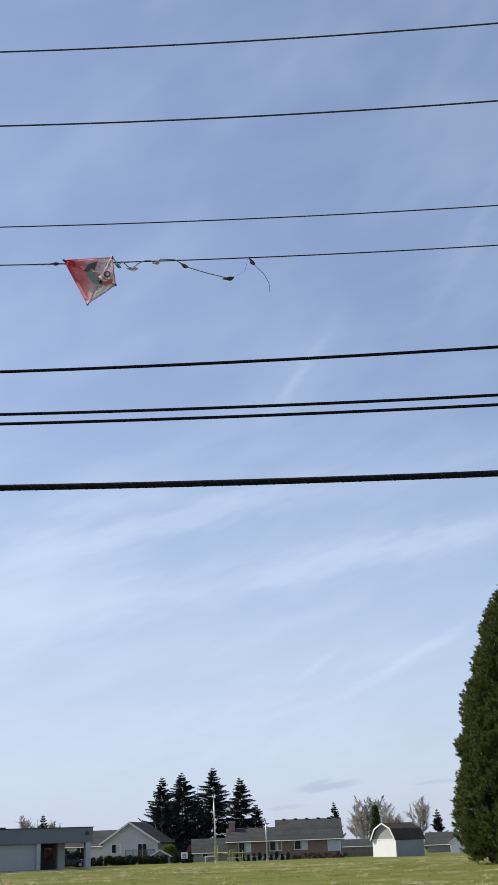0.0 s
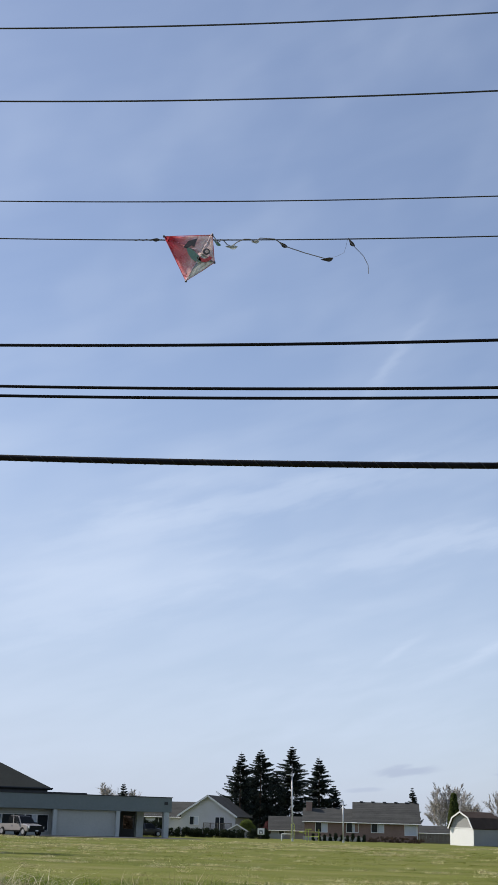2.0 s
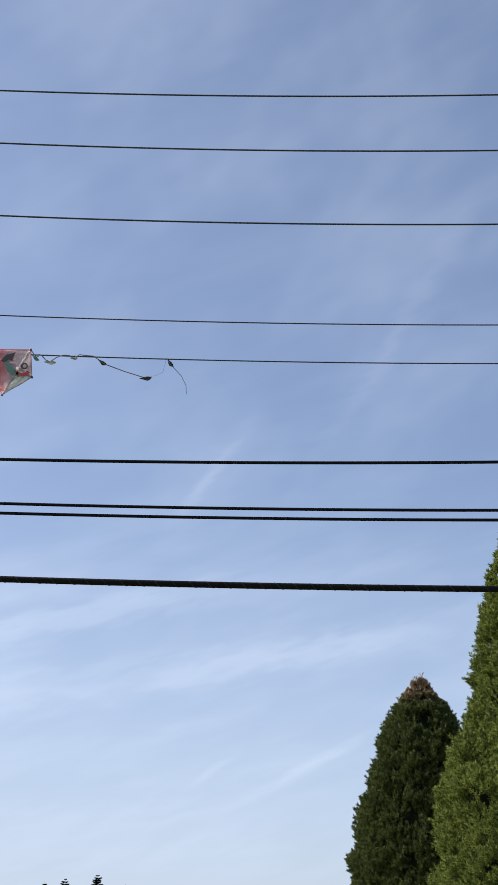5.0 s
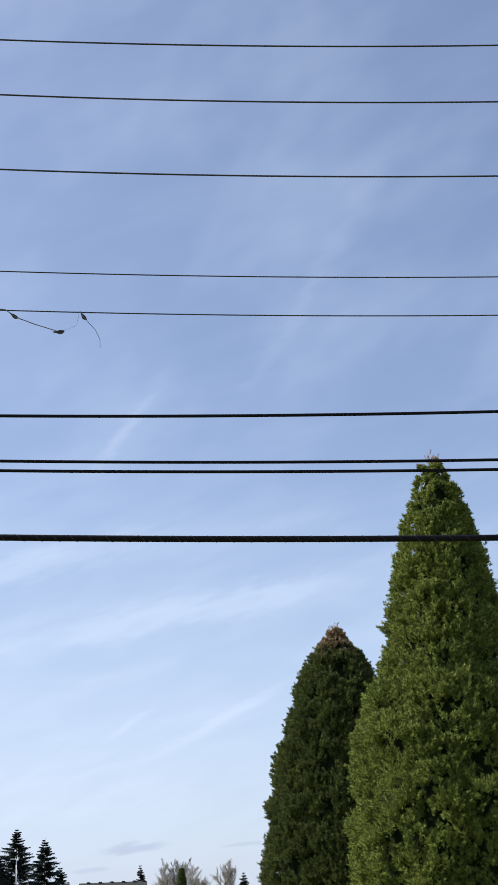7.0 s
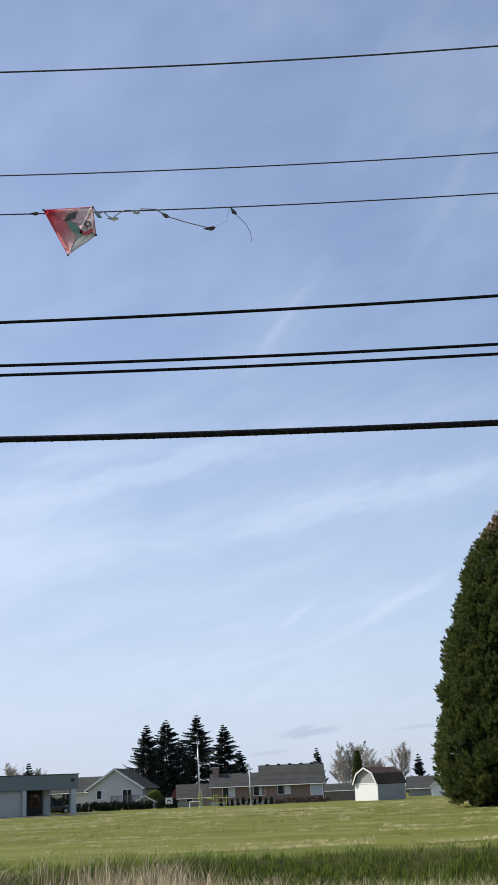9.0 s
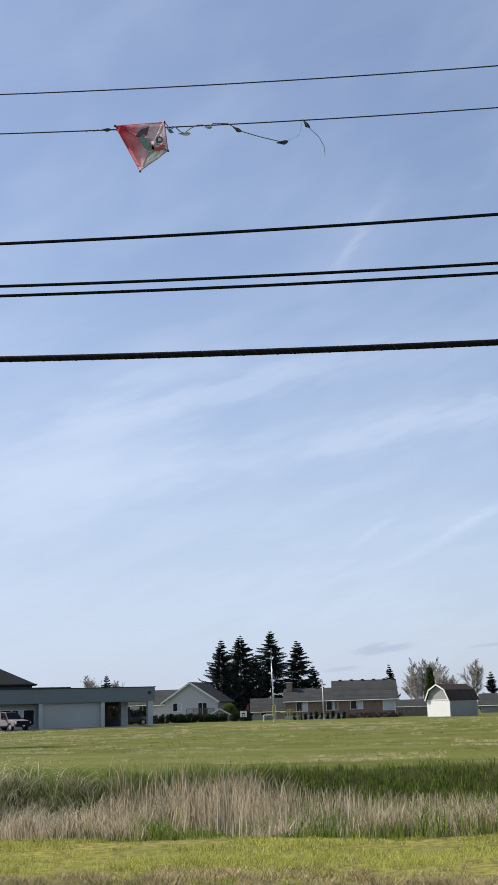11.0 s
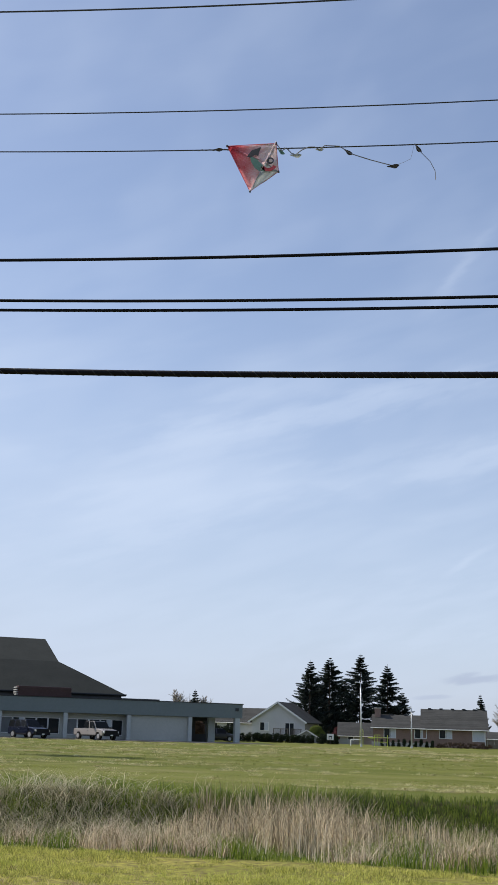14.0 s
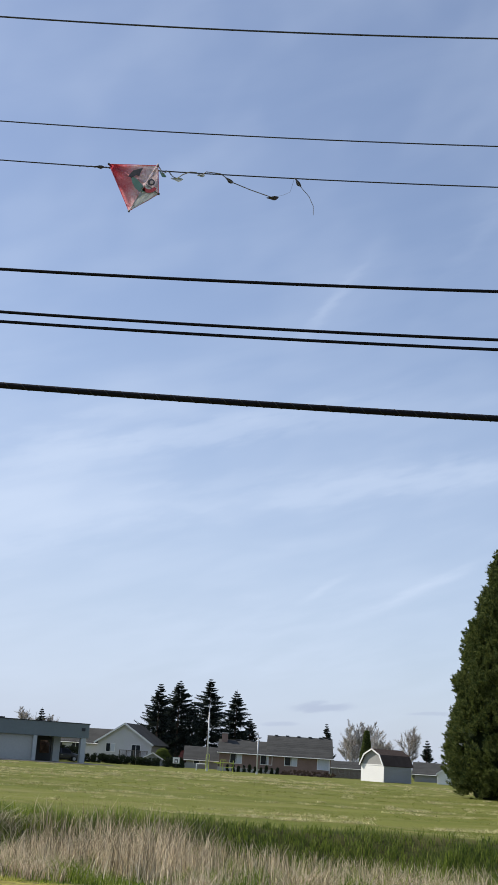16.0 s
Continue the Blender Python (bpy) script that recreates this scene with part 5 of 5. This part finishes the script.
for key, a, b, rough in (("kite_red", (0.62, 0.09, 0.12), (0.78, 0.24, 0.26), 0.45), ("kite_pale", (0.72, 0.60, 0.62), (0.84, 0.74, 0.75), 0.45),
                         ("kite_grey", (0.46, 0.50, 0.50), (0.60, 0.62, 0.62), 0.45), ("kite_teal", (0.20, 0.36, 0.33), (0.27, 0.43, 0.40), 0.5), ("kite_dark", (0.045, 0.042, 0.05), (0.09, 0.085, 0.095), 0.6),
                         ("kite_string", (0.10, 0.10, 0.12), (0.2, 0.2, 0.22), 0.7)):
    M[key] = surface(key + "_nylon", a, b, 4.0, rough, 0.1, translucent=0.35 if key not in ("kite_dark", "kite_string") else 0.0)


def fading(name, a, b, c):
    """Nylon that fades along its length."""
    m = surface(name, a, c, 5.0, 0.45, 0.1, translucent=0.4)
    n, lk = m.node_tree.nodes, m.node_tree.links
    ramp = next(q for q in n if q.type == "VALTORGB")
    old = ramp.inputs[0].links[0].from_socket
    sp = n.new("ShaderNodeSeparateXYZ")
    co = next(q for q in n if q.type == "TEX_COORD")
    lk.new(co.outputs["Object"], sp.inputs[0])
    k = n.new("ShaderNodeMath")
    k.operation = "MULTIPLY_ADD"
    lk.new(sp.outputs[0], k.inputs[0])
    k.inputs[1].default_value = 1.5
    lk.new(old, k.inputs[2])
    sh = n.new("ShaderNodeMath")
    sh.operation = "SUBTRACT"
    lk.new(k.outputs[0], sh.inputs[0])
    sh.inputs[1].default_value = 0.42
    lk.new(sh.outputs[0], ramp.inputs[0])
    e = ramp.color_ramp.elements
    e[0].position, e[1].position = 0.18, 0.75
    e.new(0.45).color = (*b, 1)
    return m


M["kite_fade"] = fading("faded_red_nylon", (0.66, 0.08, 0.11), (0.76, 0.33, 0.36), (0.84, 0.72, 0.73))
build_kite()


# ---- grass ----
def lattice(i, j, k):
    v = np.sin(i * 127.1 + j * 311.7 + k * 74.7) * 43758.5453
    return v - np.floor(v)


def fbm(x, y, s, seed=0.0):
    """Value noise in three octaves, about -1 to 1; s: in radians a metre."""
    out, amp = 0.0, 1.0
    for o in range(3):
        u, v = x * s * 0.3 * 2.1 ** o + seed * 3.7, y * s * 0.3 * 2.1 ** o - seed * 1.9
        i, j = np.floor(u), np.floor(v)
        a, b = u - i, v - j
        a, b = a * a * (3 - 2 * a), b * b * (3 - 2 * b)
        q = (lattice(i, j, o) * (1 - a) + lattice(i + 1, j, o) * a) * (1 - b) + (lattice(i, j + 1, o) * (1 - a) + lattice(i + 1, j + 1, o) * a) * b
        out = out + amp * (q * 2 - 1)
        amp *= 0.5
    return out / 1.05


def blades(name, x, y, h, w, lean, material, label, bent=False, drop=0.02):
    """Single blades on the ground: lean is the tip's sideways shift as a share of the height."""
    n = len(x)
    z = ground_z(x, y) - drop
    a = rng.uniform(0, 2 * math.pi, n)
    b = rng.uniform(0, 2 * math.pi, n)
    side = np.stack([np.cos(a), np.sin(a), np.zeros(n)], 1) * (w / 2)[:, None]
    base = np.stack([x, y, z], 1)
    tip = base + np.stack([np.cos(b) * lean * h, np.sin(b) * lean * h, h], 1)
    if not bent:
        v = np.stack([base - side, base + side, tip], 1).reshape(-1, 3)
        f = np.arange(n * 3).reshape(-1, 3)
    else:
        mid = base + np.stack([np.cos(b) * lean * h * 0.22, np.sin(b) * lean * h * 0.22, h * 0.62], 1)
        v = np.stack([base - side, base + side, mid + side * 0.75, mid - side * 0.75, tip], 1).reshape(-1, 3)
        i = np.arange(n) * 5
        f = np.concatenate([np.stack([i, i + 1, i + 2], 1), np.stack([i, i + 2, i + 3], 1), np.stack([i + 3, i + 2, i + 4], 1)])
    return tagged(soup(name, v, f, material), label, "grass", kind="stuff")


def spread(n, x0, x1, y0, y1, keep=None):
    x, y = rng.uniform(x0, x1, n), rng.uniform(y0, y1, n)
    if keep is not None:
        k = rng.uniform(0, 1, n) < keep(x, y)
        x, y = x[k], y[k]
    return x, y


U = lambda a, b, n: rng.uniform(a, b, n)
M["verge_blade"] = surface("verge_grass", (0.17, 0.19, 0.036), (0.68, 0.65, 0.175), 0.8, 0.7, island=0.7, translucent=0.3, fine=6)
M["bright_blade"] = surface("bright_verge_grass", (0.28, 0.31, 0.055), (0.68, 0.68, 0.18), 0.8, 0.7, island=0.6, translucent=0.3, fine=6)
M["field_blade"] = surface("field_grass", (0.10, 0.13, 0.022), (0.30, 0.31, 0.08), 0.25, 0.7, island=0.7, translucent=0.3, fine=5)
M["ditch_blade"] = surface("ditch_grass", (0.060, 0.105, 0.012), (0.25, 0.31, 0.045), 0.5, 0.65, island=0.7, translucent=0.35)
M["dry_blade"] = surface("dry_stalks", (0.21, 0.165, 0.10), (0.80, 0.67, 0.46), 0.6, 0.75, island=0.8, translucent=0.25)
M["pale_blade"] = surface("bleached_stalks", (0.42, 0.38, 0.24), (0.74, 0.68, 0.48), 0.6, 0.75, island=0.8, translucent=0.2)
M["straw"] = surface("field_cuttings", (0.26, 0.24, 0.11), (0.76, 0.70, 0.40), 0.3, 0.85, island=0.8, translucent=0.15)
M["mat"] = surface("dead_matted_grass", (0.13, 0.12, 0.06), (0.60, 0.54, 0.35), 0.6, 0.8, island=0.9, translucent=0.15)
M["hay"] = surface("pink_dry_grass", (0.26, 0.20, 0.12), (0.82, 0.69, 0.50), 0.6, 0.75, island=0.8, translucent=0.25)
M["thatch"] = surface("cut_grass_thatch", (0.16, 0.13, 0.058), (0.72, 0.59, 0.32), 0.8, 0.85, island=0.8, translucent=0.15)
# darker copy of the ditch grass: the far bank's shade is in the colour
M["bank_shade_blade"] = surface("shaded_bank_grass", (0.045, 0.08, 0.012), (0.19, 0.24, 0.04), 0.5, 0.65, island=0.7, translucent=0.3)


def clumped(n, x0, x1, y0, y1, each, size, keep=None):
    """Points gathered in tufts."""
    cx, cy = spread(n // each, x0, x1, y0, y1, keep)
    s = np.repeat(size * rng.uniform(0.4, 1.6, len(cx)), each)
    return np.repeat(cx, each) + rng.normal(0, 1, len(s)) * s, np.repeat(cy, each) + rng.normal(0, 1, len(s)) * s


# verge: tufted mown grass, a brighter strip before the ditch, brown cuttings in a band
VERGE = (-8.6, 5.2, 9.0)
band = lambda x, y: np.exp(-((y - 11.5 - 0.5 * fbm(x, y * 0.3, 0.9, 31.0)) / 1.0) ** 2)
strip = lambda x, y: np.exp(-((y - 13.7 - 0.25 * fbm(x, y, 0.5, 17.0)) / 0.42) ** 2) + 0.5 * np.clip(fbm(x, y * 2.5, 0.9, 44.0), 0, 1)
x, y = clumped(400000, *VERGE, 16.0, 12, 0.04)
n = len(x)
tuft = np.clip(0.45 + 0.6 * fbm(x, y, 5.0, 1.0) + 0.35 * fbm(x, y, 16.0, 3.0), 0, 1)
blades("verge_grass", x, y, (0.014 + 0.055 * tuft) * U(0.4, 1.4, n), U(0.005, 0.011, n), U(0.1, 1.1, n), "verge_blade", "mown olive green verge grass")
x, y = clumped(300000, *VERGE, 15.6, 12, 0.04, lambda x, y: np.clip(strip(x, y), 0, 1) * np.clip(0.55 + 0.6 * fbm(x, y, 4.0, 13.0), 0.1, 1))
n = len(x)
blades("bright_verge_grass", x, y, U(0.03, 0.075, n), U(0.005, 0.011, n), U(0.1, 0.9, n), "bright_blade", "bright yellow-green mown grass beside the ditch")
x, y = clumped(420000, *VERGE, 14.2, 36, 0.055, lambda x, y: np.clip(0.5 + 1.0 * fbm(x * 0.6, y * 1.8, 2.2, 4.0) + 0.6 * fbm(x, y, 8.0, 8.0), 0, 1) * band(x, y))
n = len(x)
lump = np.clip(0.55 + 0.7 * fbm(x, y, 14.0, 2.0), 0.1, 1.3)
blades("cut_grass_thatch", x, y, (0.015 + 0.075 * lump) * U(0.4, 1.2, n), U(0.005, 0.011, n), U(0.3, 1.5, n), "thatch", "brown dried grass cuttings lying on the verge", drop=-0.004)

# ditch: reeds along its back half, a heap of old hay at the near edge, green between, dead grass draped over the far bank
drape = lambda x, y: np.clip(1.7 - np.abs(x + 8.6 - 0.15 * (y - 28)) / 1.7, 0, 1)
reed = lambda x, y: 0.75 * np.clip(2.0 - np.abs(x + 4.3) / 1.5, 0, 1) + 0.28 * np.clip(2.2 - np.abs(x - 0.4) / 2.0, 0, 1)
hay = lambda x, y: np.clip(2.2 - np.abs(x + 4.6) / 0.6, 0, 1) * np.clip((19.2 - y) / 1.0, 0, 1)
green = lambda x, y: np.clip(0.7 + 0.5 * fbm(x, y, 1.6, 2.0), 0.15, 1) * (1 - 0.7 * hay(x, y)) * np.where(y > 24, 1 - 0.5 * np.clip(reed(x, y), 0, 1), 1.0)
x, y = clumped(125000, -14, 9, 15.6, 30.5, 12, 0.08, green)
n = len(x)
edge = np.clip((y - 15.5) / 0.8, 0.35, 1)
blades("ditch_grass", x, y, U(0.12, 0.45, n) * edge * (0.75 + 0.5 * fbm(x, y, 2.3, 5.0) + 0.25 * fbm(x, y, 7.0, 6.0)), U(0.007, 0.015, n), U(0.1, 0.9, n), "ditch_blade", "lush green grass growing in the ditch", True)
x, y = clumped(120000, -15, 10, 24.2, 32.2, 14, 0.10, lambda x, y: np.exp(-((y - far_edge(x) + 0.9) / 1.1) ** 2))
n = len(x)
blades("bank_grass", x, y, U(0.06, 0.26, n), U(0.008, 0.018, n), U(0.1, 0.9, n), "bank_shade_blade", "rank green grass on the far bank, coloured darker as shade", True)
x, y = clumped(38000, -8.0, 5.0, 23.0, 28.6, 10, 0.13, lambda x, y: np.clip(reed(x, y), 0, 1) * np.clip(0.42 + 1.0 * fbm(x, y, 3.4, 7.0), 0.03, 1) * np.clip((y - 22.4) / 2.2, 0.1, 1))
n = len(x)
tall = np.clip(1.25 - np.abs(x + 4.2) / 6.0, 0.6, 1.2)
blades("dry_reeds", x, y, (0.80 + 0.16 * fbm(x, y, 2.4, 9.0)) * tall * U(0.3, 1.15, n), U(0.006, 0.014, n), U(0.03, 0.65, n), "dry_blade", "dense dry pinkish tan reeds standing in the ditch", True)
x, y = clumped(26000, -6.6, -3.0, 16.1, 19.4, 24, 0.10, lambda x, y: hay(x, y) * np.clip(0.25 + 1.3 * fbm(x, y, 3.6, 21.0), 0.03, 1))
n = len(x)
blades("dry_ditch_stalks", x, y, U(0.10, 0.62, n) * (0.8 + 0.4 * fbm(x, y, 4.0, 5.0)) * np.clip((y - 15.7) / 0.9, 0.4, 1), U(0.005, 0.012, n), U(0.1, 1.3, n), "hay", "heap of dry tan stalks at the ditch edge", True)
x, y = clumped(4500, -14, 9, 16.2, 27.5, 7, 0.10, lambda x, y: np.clip(0.05 + 1.1 * fbm(x, y, 1.8, 12.0), 0.02, 1))
n = len(x)
blades("bleached_ditch_stalks", x, y, U(0.15, 0.6, n), U(0.006, 0.012, n), U(0.2, 1.5, n), "pale_blade", "bleached broken stalks leaning in the ditch", True)
x, y = clumped(64000, -13, -4, 24.4, 32.0, 26, 0.16, lambda x, y: drape(x, y) * np.clip(0.4 + 1.0 * fbm(x, y, 1.9, 15.0), 0, 1) * np.clip((far_edge(x) + 0.9 - y) / 1.6, 0, 1))
n = len(x)
blades("matted_bank_grass", x, y, U(0.08, 0.36, n) * np.clip((far_edge(x) + 0.9 - y) / 1.5, 0.3, 1), U(0.007, 0.015, n), U(0.6, 2.6, n), "mat", "matted dead grass lying over the far bank", True)
x, y = spread(2000, -12, -4.6, 24.0, 27.6, drape)
n = len(x)
blades("draped_bank_stalks", x, y, U(0.25, 0.65, n), U(0.010, 0.020, n), U(1.0, 3.0, n), "pale_blade", "long bleached stalks draped over the far bank", True)

x, y = clumped(9000, -2.6, 5.5, 17.2, 22.5, 9, 0.16, lambda x, y: np.clip(0.30 + 1.0 * fbm(x, y, 2.0, 27.0), 0.04, 1))
n = len(x)
blades("standing_dry_stalks", x, y, U(0.2, 0.75, n), U(0.005, 0.011, n), U(0.05, 0.8, n), "hay", "thin pale dry stalks standing among green ditch grass", True)

# dry tussocks along the near edge of the ditch
tus = [(-0.45, 16.9), (-0.15, 17.1), (0.75, 16.9), (1.1, 17.1), (1.5, 17.0), (2.6, 17.3), (3.3, 17.0), (-1.9, 18.2), (0.2, 18.6), (-6.6, 17.4)]
m = 420
px = np.repeat([a for a, _ in tus], m) + rng.normal(0, 0.17, len(tus) * m)
py = np.repeat([b for _, b in tus], m) + rng.normal(0, 0.16, len(tus) * m)
n = len(px)
blades("dry_tussock_grass", px, py, U(0.10, 0.55, n), U(0.005, 0.011, n), U(0.1, 1.4, n), "hay", "pinkish dry grass tussocks along the ditch edge", True)

# field: mown grass with cuttings left in broken rows
inside = lambda x, y: np.abs(x + 0.06 * y) < 0.42 * y + 1
x, y = clumped(520000, -45, 34, 28.5, 100.0, 12, 0.09, lambda x, y: np.clip((34 / y) ** 1.4, 0, 1) * inside(x, y) * (y > far_edge(x)))
n = len(x)
blades("field_grass", x, y, (0.035 + 0.03 * fbm(x, y * 2.0, 0.8, 3.0)) * U(0.5, 1.5, n) * (y / 34) ** 0.3, U(0.010, 0.020, n) * (y / 34) ** 0.6, U(0.4, 1.6, n), "field_blade", "mown green field grass")
cx, cy = spread(9000, -50, 40, 33.0, 125.0, inside)
row = np.round(cy / 3.4) * 3.4 + 0.5 * fbm(cx, cy, 0.25, 3.0) + rng.normal(0, 0.22, len(cx))
k = rng.uniform(0, 1, len(cx)) < np.clip(-0.05 + 1.1 * fbm(cx * 0.6, row * 1.3, 0.7, 6.0), 0.03, 1)
cx, cy = cx[k], row[k]
m = 80
px = np.repeat(cx, m) + rng.normal(0, 0.26, len(cx) * m) * np.repeat(rng.uniform(0.3, 1.5, len(cx)), m)
py = np.repeat(cy, m) + rng.normal(0, 0.09, len(cx) * m)
n = len(px)
blades("mowing_windrows", px, py, U(0.03, 0.13, n), U(0.010, 0.022, n) * (py / 40) ** 0.5, U(0.6, 2.4, n), "straw", "dried cuttings lying in broken rows on the field", drop=0.0)
